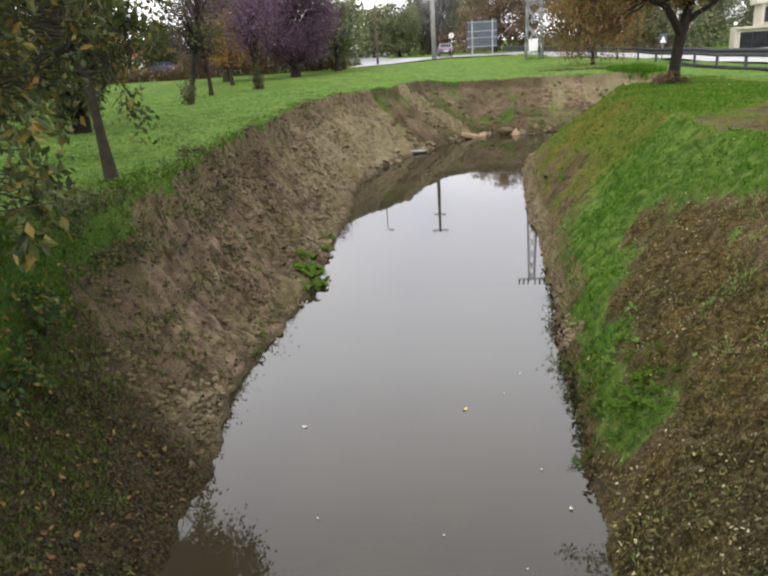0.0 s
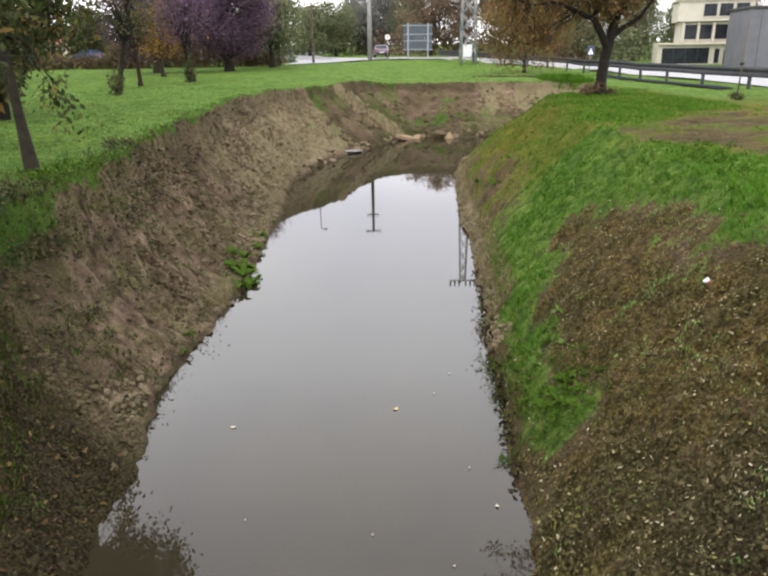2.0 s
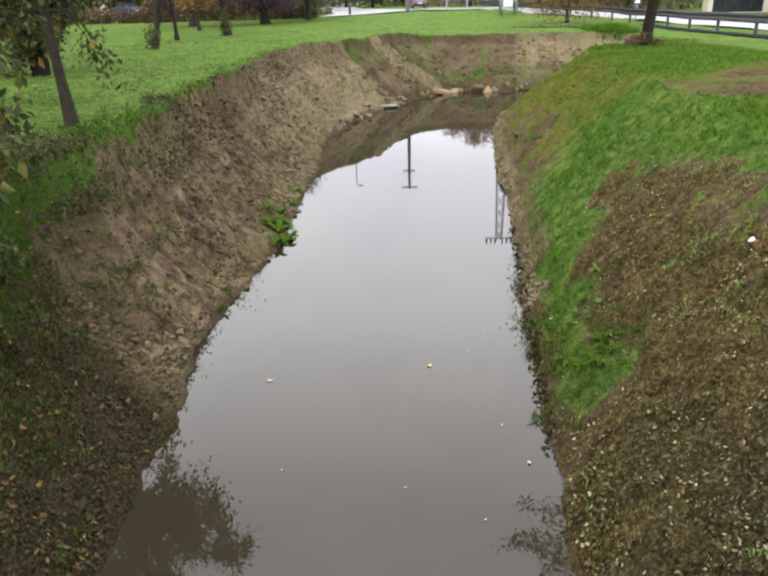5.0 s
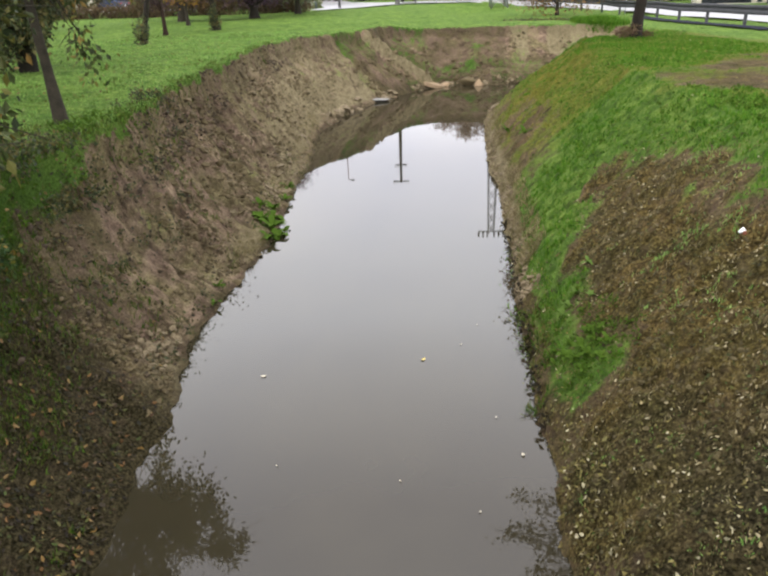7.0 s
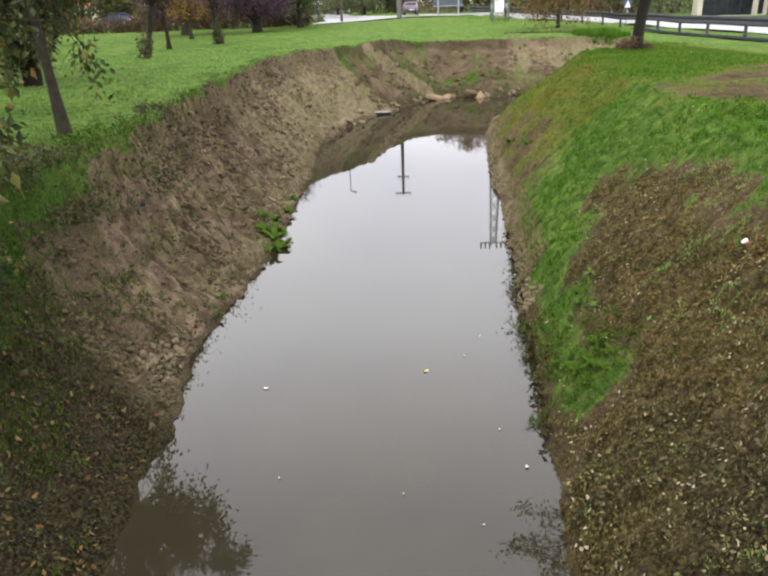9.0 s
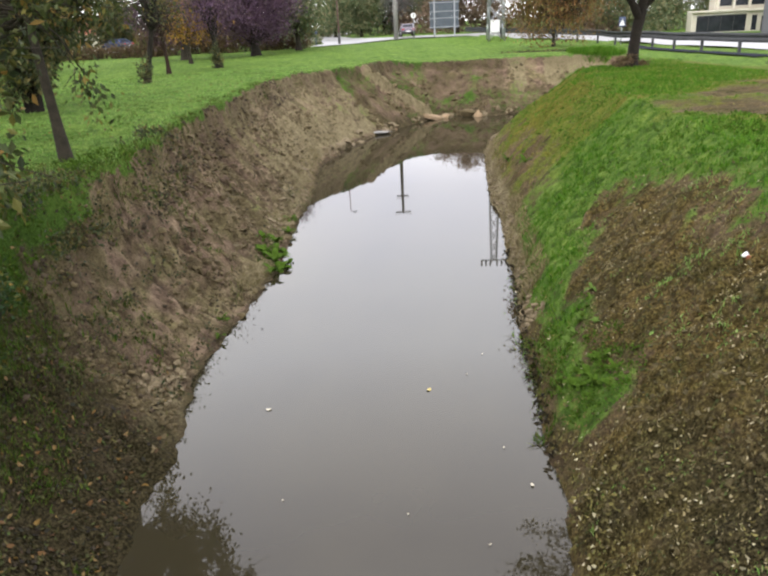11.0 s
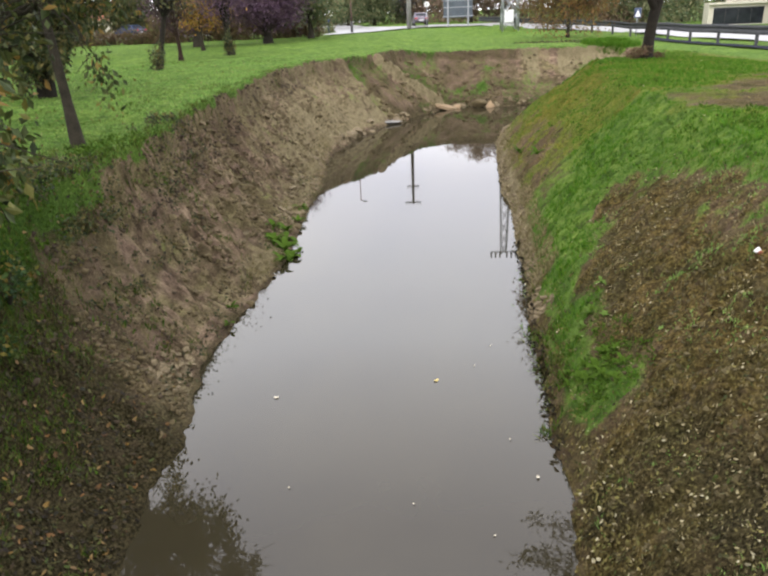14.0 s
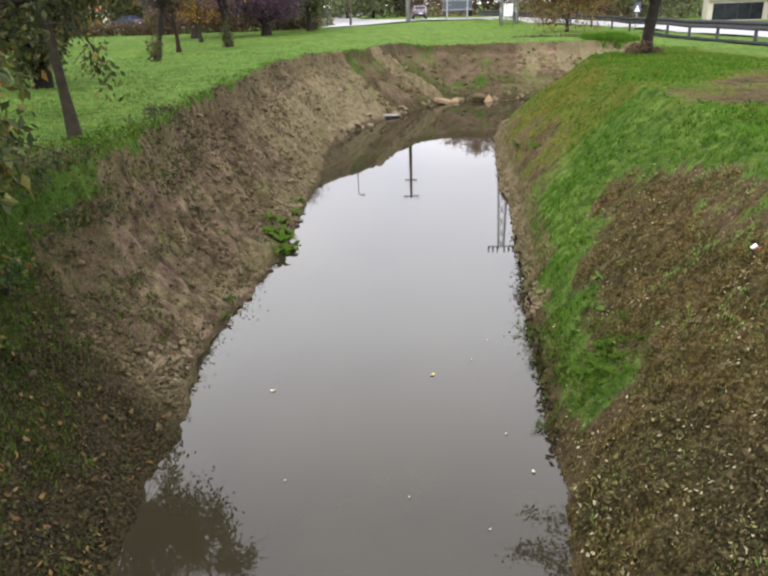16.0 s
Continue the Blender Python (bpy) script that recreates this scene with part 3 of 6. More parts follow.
def covers(x, y, u, past):
    """Shares of turf, humus and pale clay at each point."""
    jx, jy = x + 0.42 * rough(x, y, 0.7, 51), y + 0.42 * rough(x, y, 0.7, 61)
    dl, dr = to_line(x, y, RIM_L), to_line(x, y, RIM_R)
    left = (x < -0.5) & (y < 31.5)
    far_end = ~left & (y > 30.5)
    right = ~left & ~far_end
    turf = np.where(u >= 1, 1.0, 0.0)
    turf = np.where(left & (u < 1), ease(0.0, 0.035, u - 0.965 + 0.055 * ease(11.6, 9.0, y + 1.2 * rough(x, y, 0.9, 35)) + 0.06 * rough(x, y, 0.7, 71)), turf)
    rank = ease(-0.6, 0.5, within(jx + 0.7 * rough(x, y, 0.7, 53), jy + 0.7 * rough(x, y, 0.7, 54), GREEN_L))
    turf = np.where(left & (u > 0.25) & (u < 1), np.maximum(turf, rank * (0.4 + 0.26 * ease(0.68, 0.88, u + 0.15 * rough(x, y, 0.6, 74)))), turf)
    turf = np.where(left & (u < 0.9), np.maximum(turf, 0.26 + 0.3 * rough(x, y, 1.3, 73)), turf)
    turf = np.where(far_end & (u < 1), np.maximum(ease(0.97, 1.0, u + 0.05 * rough(x, y, 0.8, 71)), 0.31 + 0.5 * rough(x, y, 1.3, 72)), turf)
    turf = np.where(far_end & (u < 0.9) & (np.hypot(jx - 1.9, (jy - 35.6) * 0.7) < 0.55), 0.42, turf)
    turf = np.where(far_end & (x > 4.6) & (x < 8.5) & (u < 0.4) & (u > 0.02), 0.44, turf)
    strip = ease(-0.03, 0.12, u - 0.03 * ease(9, 12, y) + 0.04 * rough(x, y, 0.5, 38)) * (0.5 + 0.35 * rough(x, y, 0.9, 79) + 0.55 * ease(15.5, 12.5, y + 3 * rough(x, y, 2.5, 77)) + 0.45 * ease(0.35, 0.7, u))
    turf = np.where(right & (u < 1), np.clip(strip, 0, 1), turf)
    turf = np.where(right & (u < 0.55) & (u > 0.2) & (y > 12) & (y < 19), turf - 0.24 * ease(0.4, 0.9, 0.5 + rough(x, y * 0.6, 0.8, 99)), turf)
    bare = np.where(right, ease(-0.42, 0.3, within(jx + 0.4 * rough(x, y, 0.4, 34), jy + 0.45 * rough(x, y, 0.45, 33), BROWN_R) - 0.05), 0)
    turf = turf * (1 - bare) + bare * (0.2 + 0.4 * np.clip(rough(x, y, 0.7, 83), -.3, .5))
    lit_or_worn = np.where(right, ease(-0.7, 0.7, within(jx + 0.8 * rough(x, y, 2, 87), jy + 0.8 * rough(x, y, 1.5, 88), WORN_R)), 0)
    turf = turf * (1 - 0.88 * lit_or_worn) + 0.88 * lit_or_worn * (0.43 + 0.6 * rough(x, y, 0.8, 89))
    turf = np.where((y < 33) & (y > 22.5) & (x > 3) & (u < 1) & ~left & ~far_end & (u > 0.3), 0.75, turf)
    humus = np.where(right, np.maximum(np.where(u < 1, 0.52, 0.3), 0.1 + 0.55 * bare), 0.12)
    humus = np.where(left & (u > 0.72) & (u < 1), np.maximum(humus, 0.25), humus)
    humus = np.where(left & (u < 1), np.maximum(humus, 0.3 * rank), humus)
    clay = np.where(left & (u < 1), 0.10 + 0.18 * ease(0.7, 0.3, u + 0.3 * rough(x, y, 1.6, 92)) + 0.36 * ease(12, 21, y + 3 * rough(x, y, 2.0, 39)) * ease(0.15, 0.4, u) + 0.55 * np.exp(-((x + 2.98) ** 2 / 0.04 + (y - 7.1) ** 2 / 0.5)) + 0.42 * np.exp(-((u - 0.16) / 0.1) ** 2) * np.maximum(ease(15, 18, y), np.exp(-((y - 12.3) / 1.5) ** 2)), 0.15)
    clay = np.where(far_end & (u < 1) & (x > 5) & (u > 0.45), 0.1 + 0.6 * ease(0.4, 0.6, value(x * 1.1, y * 0.3, 93)) * ease(5.2, 6.4, x), clay)
    humus = np.where(right, np.maximum(humus, 0.55 * lit_or_worn), humus)
    clay = np.where(right & (u < 0.12), 0.15 + 0.57 * ease(9, 13, y), clay)
    humus = np.where(right & (u < 0.14) & (y > 9.8 + 2 * rough(x, y, 0.8, 36)), humus * ease(0.04, 0.12, u + 0.05 * rough(x, y, 0.4, 37)), humus)
    turf = np.where(u > 0.4, np.maximum(turf, 0.9 * ease(10.8, 12.6, x + 1.2 * rough(x, y, 1.5, 97))), turf)
    humus = np.where(far_end & (u < 1), np.where((x > 5) & (u > 0.45), 0.1, 0.33), humus)
    turf = np.where(far_end & (u < 0.95) & (to_line(jx, jy, [(-0.3, 35.7), (1.0, 35.7), (2.4, 35.5)]) < 0.55), 0.47, turf)
    ridge = to_line(x, y, SPUR)
    clay = np.where((ridge < 0.22) & (u < 0.9), 0.9, clay)
    humus = np.where((ridge < 0.3) & (u < 0.9), 0.0, humus)
    turf = np.where((ridge < 0.2) & (u < 0.9), 0.2, turf)
    turf = np.where((u < 0.97) & (to_line(jx, jy, [(-1.6, 32.9), (0.2, 33.5), (0.9, 33.8)]) < 0.36), 0.44, turf)
    dryness = np.where(right & (y > 15), 0.55, 0.1) + 0.5 * np.exp(-(np.hypot((x - 6.4) / 2.2, (y - 21.0) / 3.2)) ** 2) + 0.5 * lit_or_worn
    dryness = np.where(left & (u < 0.9), 0.4, dryness)
    dryness = np.where(right, np.maximum(dryness, 0.46 * ease(11, 18, y + 3 * rough(x, y, 1.5, 98)) * ease(1.0, 0.75, u + 0.2 * rough(x, y, 0.8, 94))), dryness) + 0.25 * rough(x, y, 3.0, 97)
    # painted dark: shade under the near trees and below the turf's edge
    damp_shade = np.where(left & (u < 1), 0.85 * ease(10.0, 5.0, y + 2.5 * rough(x, y, 1.5, 91)) + 0.36 * ease(0.6, 0.9, u + 0.25 * rough(x, y, 1.2, 95)) * (1 - 0.6 * ease(12, 9, y)), 0.0)
    # crown shade carried on over the lawn's edge, in colour
    damp_shade = np.where((x < 0) & (u >= 1) & (past < 2.5), 0.28 * ease(11, 6.5, y + 2 * rough(x, y, 1.2, 90)) * ease(2.5, 0.6, past), damp_shade)
    # wet band along the waterline
    damp_shade = np.where(left & (u < 0.2), np.maximum(damp_shade, 0.6 * ease(0.075, 0.02, u + 0.05 * rough(x, y, 0.5, 44))), damp_shade)
    # near right corner darkened in colour, as bridge shadow and lens falloff would
    damp_shade = np.where(right & (u < 1), 0.85 * ease(5.4, 3.6, y + 1.5 * rough(x, y, 1.0, 96)), damp_shade)
    # far bank darker, most so in the hollow, at its foot and top
    damp_shade = np.where(far_end & (u < 1) & (to_line(x, y, SPUR) > 0.3), np.where((x < 5.6) | (u < 0.45), 0.36, 0.12) + 0.25 * np.exp(-(to_line(x, y, GULLY) / 0.6) ** 2) + 0.3 * ease(0.25, 0.05, u) + 0.25 * ease(0.85, 0.97, u), damp_shade)
    return np.clip(np.stack([turf, humus, clay, dryness, damp_shade], -1), 0, 1)


def build_ground():
    xs = np.array(sorted(set(far(-900, -15, 26) + steps((-15, -7, 0.25), (-7, -5.2, 0.1), (-5.2, -2.3, 0.045), (-2.3, 1.1, 0.09), (1.1, 5.4, 0.05), (5.4, 9, 0.12), (9, 30, 0.5)) + far(30, 900, 24))))
    ys = np.array(sorted(set(far(-200, -8, 12) + steps((-8, 1.5, 0.3), (1.5, 15, 0.05), (15, 26, 0.08), (26, 40, 0.1), (40, 60, 0.4), (60, 110, 1.5)) + far(110, 2500, 26))))
    gx, gy = np.meshgrid(xs, ys)
    z, u, past = land(gx, gy)
    nx, ny = len(xs), len(ys)
    i = np.arange(nx * ny).reshape(ny, nx)
    quads = np.stack([i[:-1, :-1], i[:-1, 1:], i[1:, 1:], i[1:, :-1]], -1).reshape(-1, 4)
    me = bpy.data.meshes.new("ground")
    me.vertices.add(nx * ny)
    me.vertices.foreach_set("co", np.stack([gx, gy, z], -1).ravel())
    me.loops.add(quads.size)
    me.loops.foreach_set("vertex_index", quads.ravel())
    me.polygons.add(len(quads))
    me.polygons.foreach_set("loop_start", np.arange(0, quads.size, 4))
    me.polygons.foreach_set("use_smooth", np.ones(len(quads), bool))
    me.update(calc_edges=True)
    at = me.color_attributes.new("cover", "FLOAT_COLOR", "POINT")
    rgba = np.ones((nx * ny, 4))
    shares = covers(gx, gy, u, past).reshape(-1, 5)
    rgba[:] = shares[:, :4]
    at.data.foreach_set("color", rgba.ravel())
    # share of darkness: painted shade, and wetness by the water
    me.attributes.new("damp_shade", "FLOAT", "POINT").data.foreach_set("value", shares[:, 4].copy())
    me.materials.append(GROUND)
    tagged(new("ground", me), "grassy level cut by a steep-sided earth ditch", "ground", kind="structure")


build_ground()


def height(x, y):
    z, _, _ = land(np.array([x]), np.array([y]))
    return float(z[0])


water_me = mesh_of("water", [(-6, -30, 0), (6, -30, 0), (6, 24, 0), (42, 27, 0), (42, 42, 0), (-6, 42, 0)], [(0, 1, 2, 3, 4, 5)], WATER)
tagged(new("water", water_me), "still, murky grey-brown ditch water mirroring the sky", "water", kind="structure")


def strip_mesh(name, line, width, lift_, material, cuts=1):
    """A road laid along a line, following the ground."""
    pts, out = [Vector((*p, 0)) for p in line], []
    for i, p in enumerate(pts):
        d = (pts[min(i + 1, len(pts) - 1)] - pts[max(i - 1, 0)]).normalized()
        n = Vector((-d.y, d.x, 0))
        zc = height(p.x, p.y) + lift_
        for s in range(cuts + 1):
            q = p + n * width * (s / cuts - 0.5)
            out.append((q.x, q.y, zc))
    w = cuts + 1
    faces = [(i * w + s, i * w + s + 1, (i + 1) * w + s + 1, (i + 1) * w + s) for i in range(len(pts) - 1) for s in range(cuts)]
    return mesh_of(name, out, faces, material)


def smooth_line(line, n=8):
    out = []
    for i in range(len(line) - 1):
        p0, p1, p2, p3 = (Vector(line[max(0, min(len(line) - 1, i + k))]) for k in (-1, 0, 1, 2))
        for s in range(n):
            t = s / n
            out.append(tuple(0.5 * ((2 * p1) + (p2 - p0) * t + (2 * p0 - 5 * p1 + 4 * p2 - p3) * t * t + (3 * p1 - p0 - 3 * p2 + p3) * t ** 3)))
    return out + [tuple(line[-1])]


ROAD_LINE = smooth_line([(29, -60), (28, 10), (26, 36), (25, 52), (23, 70), (14, 84), (0, 88), (-20, 89), (-60, 90), (-160, 94)])
tagged(new("road", strip_mesh("road", ROAD_LINE, 10.5, 0.1, ROAD, 2)), "pale wet asphalt road beyond the lawn", "road", kind="structure")
tagged(new("road", strip_mesh("road", smooth_line([(-8, 90), (-11, 105), (-14, 135), (-12, 200)]), 8, 0.17, ROAD, 2)), "pale asphalt side road between trees", "road", kind="structure")


apron = [(-8.0, 66.5), (-7.0, 65.0), (-4.0, 71.0), (-0.6, 79.5), (3.0, 84.5), (-9.0, 86.0), (-7.4, 75.0)]
tagged(new("road", mesh_of("road", [(x, y, height(x, y) + 0.09) for x, y in apron], [tuple(range(len(apron)))], ROAD)), "pale wet asphalt where the side road joins", "road", kind="structure")
# dark strip laid for the shadow band between road and grass
tagged(new("verge_shadow", strip_mesh("verge_shadow", smooth_line([(18.1, 36), (17.5, 42), (17.3, 48), (17.3, 54)]), 1.1, 0.06, VERGE_SHADOW, 2)), "dark strip standing for the shadow band at the guardrail's foot", "shoulder", kind="structure")


# ---- trees ----
def leaf_cloud(centres, spread, count, size, rng, droop=0.3, flat=0.55):
    """Single leaves scattered round clump centres: four-cornered blades, folded a little along the rib."""
    c = np.asarray(centres)[rng.integers(0, len(centres), count)]
    off = rng.normal(size=(count, 3)) * np.asarray(spread)[None]
    p = c + off
    a = rng.normal(size=(count, 3)) + np.array([0, 0, -droop])
    a /= np.linalg.norm(a, axis=1, keepdims=True)
    b = np.cross(a, rng.normal(size=(count, 3)))
    b /= np.linalg.norm(b, axis=1, keepdims=True) + 1e-9
    n = np.cross(a, b)
    s = size * rng.uniform(0.6, 1.35, (count, 1))
    w = s * flat * rng.uniform(0.7, 1.1, (count, 1))
    v = np.stack([p, p + a * s * 0.5 + b * w * 0.5 + n * s * 0.08, p + a * s, p + a * s * 0.5 - b * w * 0.5 + n * s * 0.08], 1)
    return v.reshape(-1, 3), np.arange(count * 4).reshape(-1, 4)


def merge(name, pieces, material, smooth=False):
    vs, fs, o = [], [], 0
    for v, f in pieces:
        vs.append(np.asarray([tuple(q) for q in v]) if not isinstance(v, np.ndarray) else v)
        fs += [tuple(i + o for i in q) for q in (f.tolist() if isinstance(f, np.ndarray) else f)]
        o += len(vs[-1])
    return mesh_of(name, np.concatenate(vs), fs, material, smooth)


def tree(base, label, tall, girth, leaves, crown, clumps, count, size, seed, lean=(0, 0), bark=None, fork=0.35, stems=1, spread=0.5, sides=8, group="", droop=0.3, extra=(), limbs=()):
    """A tree: tapered, bent trunk, forking limbs out to every clump of leaves, and a crown of single leaves.
    crown: centre (from the base) and half-axes of the leafy part."""
    rng = np.random.default_rng(seed)
    ob = thing("tree", base, label, "tree", group)
    (cx, cy, cz), (ax, ay, az) = crown
    centres = []
    while len(centres) < clumps:
        q = rng.uniform(-1, 1, 3)
        r = np.linalg.norm(q)
        if 0.35 < r < 1 + 0.12 * rng.normal():
            centres.append((cx + q[0] * ax, cy + q[1] * ay, cz + q[2] * az))
    # a large spray is a fan of small tufts, each on its own twig
    sprays = []
    for ex, ey, ez, es, en in extra:
        tufts = max(1, en // 55)
        if tufts == 1:
            sprays.append((ex, ey, ez, es, en))
        for q in rng.normal(size=(tufts, 3)) * es * 0.9 if tufts > 1 else ():
            sprays.append((ex + q[0], ey + q[1], ez + q[2], min(es, 0.13) * rng.uniform(0.6, 1.2), int(en / tufts)))
    centres = np.array(centres + [e[:3] for e in sprays])
    wood, trunks = [], []
    for s in range(stems):
        swing = (lean[0] + (0 if stems == 1 else 0.22 * (s - (stems - 1) / 2)), lean[1] + (0 if stems == 1 else 0.1 * rng.normal()))
        pts, rad = [], []
        high = min(tall * 0.86, cz + 0.55 * az)
        for k in range(10):
            t = k / 9
            h = t * high
            pts.append((swing[0] * h + (cx - swing[0] * high) * max(0, t - fork) ** 1.5 * 0.8 + 0.06 * girth * 6 * math.sin(3.1 * t + s + seed), swing[1] * h + (cy - swing[1] * high) * max(0, t - fork) ** 1.5 * 0.8 + 0.05 * math.sin(4 * t + seed), h - (0.15 if k == 0 else 0)))
            rad.append(girth * (1.0 if stems == 1 else 0.72) * ((1 - t) ** 0.8 * 0.82 + 0.06 + 0.5 * math.exp(-t * 30)))
        trunks.append((pts, rad))
        wood.append(tube(pts, rad, sides + 4))
    if limbs:
        # limbs given as bent lines of (x, y, z, radius) replace the plain leader
        trunks = [([q[:3] for q in line], [q[3] for q in line]) for line in limbs]
        wood = [tube(*line, sides + 4) for line in trunks]
    part_mesh("trunk", merge("trunk", wood, bark or BARK, True), ob)
    twigs = []
    for j, c in enumerate(centres):
        pts, rad = trunks[j % len(trunks)]
        k = 0 if limbs else min(8, max(int(fork * 9), int(9 * min(0.95, (c[2] * 0.62) / pts[-1][2]))))
        if limbs:
            pts, rad = min(trunks, key=lambda line: min((Vector(q) - Vector(c)).length for q in line[0][1:]))
            k = min(range(1, len(pts)), key=lambda n: (Vector(pts[n]) - Vector(c)).length + 0.25 * n)
        a, b = Vector(pts[k]), Vector(c)
        mid = a.lerp(b, 0.5) + Vector((0, 0, 0.12 * (b - a).length)) + Vector(rng.normal(size=3)) * 0.06 * (b - a).length
        r0 = rad[k] * (0.26 if j % 5 else 0.5)
        q1 = a.lerp(mid, 0.5) + Vector(rng.normal(size=3)) * 0.04 * (b - a).length
        twigs.append(tube([a, q1, mid, mid.lerp(b, 0.5) + Vector(rng.normal(size=3)) * 0.05 * (b - a).length, b], [r0, r0 * 0.75, r0 * 0.5, r0 * 0.3, 0.008], 6))
        for _ in range(3):
            e = b + Vector(rng.normal(size=3)) * (spread if j < clumps else 0.2) * 1.2
            s0 = mid.lerp(b, rng.uniform(0.3, 0.9))
            twigs.append(tube([s0, s0.lerp(e, 0.5) + Vector((0, 0, 0.1 * spread)), e], [max(0.01, r0 * 0.22), max(0.007, r0 * 0.12), 0.004], 4))
    part_mesh("branchwork", merge("branchwork", twigs, bark or BARK, True), ob, "forking limbs and twigs")
    v, f = leaf_cloud(centres[:clumps], (spread, spread, spread * 0.7), count, size, rng, droop)
    for e in sprays:
        v2, f2 = leaf_cloud([e[:3]], (e[3], e[3], e[3] * 1.6), e[4], size, rng, 1.2)
        v, f = np.concatenate([v, v2]), np.concatenate([f, f2 + len(v)])
    part_mesh("crown", mesh_of("crown", v, f, leaves), ob, "loose autumn leaves")
    return ob


def bush(base, label, size, leaves, count, leaf, seed, name="bush"):
    rng = np.random.default_rng(seed)
    ob = thing(name, base, label, "bush")
    n = max(6, int(10 * size[0]))
    cent = np.stack([rng.uniform(-1, 1, n) * size[0] * 0.75, rng.uniform(-1, 1, n) * size[1] * 0.75, rng.uniform(0.2, 0.85, n) * size[2]], -1)
    twigs = [tube([(0, 0, -0.05), tuple(np.array(c) * 0.5), tuple(c)], [0.03, 0.02, 0.006], 5) for c in cent]
    part_mesh("branchwork", merge("branchwork", twigs, BARK, True), ob)
    v, f = leaf_cloud(cent, np.array(size) * 0.22, count, leaf, rng)
    v[:, 2] = np.maximum(v[:, 2], 0.01)
    part_mesh("foliage", mesh_of("foliage", v, f, leaves), ob)
    return ob


def at(x, y, sink=0.0):
    return (x, y, height(x, y) - sink)


# near trees, whose crowns hang over the ditch
tree(at(-5.5, 11.2), "slender leaning tree with thinning green and yellow leaves", 8.5, 0.1, LEAF_NEAR, ((-1.7, 0.7, 5.1), (1.9, 2.5, 3.1)), 150, 10500, 0.115, 3, lean=(-0.045, 0.02), spread=0.2, fork=0.36,
     extra=((0.6, 0.0, 1.35, 0.1, 60), (0.64, -0.05, 1.0, 0.12, 70), (0.5, 0.1, 1.8, 0.2, 120), (-1.0, -0.3, 1.7, 0.4, 500), (-1.9, -0.2, 1.5, 0.4, 500), (0.75, 1.2, 4.6, 0.42, 750), (0.3, 1.6, 4.3, 0.5, 650), (0.1, 0.6, 4.4, 0.5, 650), (1.2, 1.3, 5.0, 0.3, 420),
            (0.65, 0.1, 2.75, 0.2, 180), (0.85, 0.1, 2.4, 0.2, 130), (1.05, 0.5, 2.95, 0.2, 130), (0.72, 0.1, 2.05, 0.18, 120), (1.0, 0.5, 2.3, 0.16, 90), (0.36, -0.3, 2.3, 0.26, 260), (0.2, 0.2, 2.9, 0.3, 260), (0.9, 0.9, 3.6, 0.3, 380), (0.5, 0.6, 3.4, 0.3, 380)))
tree(at(-6.2, 4.9), "leafy young tree with yellowing leaves beside the footbridge", 6.5, 0.11, LEAF_NEAR, ((1.2, 1.3, 2.7), (1.7, 1.8, 2.3)), 170, 12500, 0.12, 5, lean=(0.08, 0.05), spread=0.18, fork=0.2, extra=((2.82, 0.6, 0.62, 0.07, 60), (2.9, 0.2, 0.45, 0.06, 50), (2.7, 1.1, 0.75, 0.08, 60), (2.6, 0.4, 1.1, 0.15, 120)))
tree(at(9.6, 12.0), "broad tree with a leafy limb reaching over the ditch", 11, 0.24, LEAF_NEAR, ((-4.6, 2.4, 6.6), (2.5, 2.0, 1.3)), 70, 3200, 0.13, 7, lean=(-0.05, 0.03), spread=0.17, fork=0.5)
# the row on the lawn
tree(at(-9.6, 18.5), "dark many-stemmed tree on the lawn", 8.5, 0.2, LEAF_DARK, ((-0.6, 0.4, 3.3), (2.2, 2.3, 2.4)), 70, 13000, 0.13, 11, stems=3, spread=0.5, fork=0.25, bark=BARK_DARK, extra=((-0.6, 0.0, 1.6, 0.45, 900), (0.3, -0.3, 1.9, 0.4, 700), (-1.6, 0.0, 1.4, 0.45, 900), (-2.6, 0.0, 1.6, 0.5, 900), (0.2, -0.5, 0.9, 0.32, 600), (-0.8, -0.3, 1.0, 0.38, 700), (0.5, -0.3, 1.4, 0.35, 600), (0.8, -0.2, 1.9, 0.4, 800), (1.1, -0.1, 2.3, 0.35, 600), (0.3, -0.2, 1.7, 0.4, 700)))
tree(at(-13.2, 20.0), "dark leafy tree behind the others on the lawn", 9, 0.2, LEAF_DARK, ((-0.8, 0.4, 3.2), (2.4, 2.4, 1.7)), 40, 5000, 0.15, 12, spread=0.55)
tree(at(-10.0, 28.2), "leaning dark tree with thin open crown", 8, 0.13, LEAF_DARK, ((0.6, 0.2, 4.3), (1.9, 1.9, 2.4)), 50, 2400, 0.13, 13, lean=(0.24, 0.02), spread=0.45, fork=0.4, bark=BARK_DARK)
tree(at(-11.0, 34.2), "small dark-leaved tree with reddish trunk on the lawn", 4, 0.12, LEAF_PLUM_DARK, ((-0.1, 0.1, 2.4), (0.75, 0.8, 1.1)), 30, 3000, 0.11, 14, bark=BARK_RED, spread=0.26, fork=0.4)
tree(at(-9.3, 37.2), "dark plum tree with shoots about its foot", 8.5, 0.19, LEAF_PURPLE, ((-0.2, 0.4, 3.4), (1.3, 1.7, 1.4)), 50, 6000, 0.13, 15, spread=0.5, fork=0.35, bark=BARK_DARK)
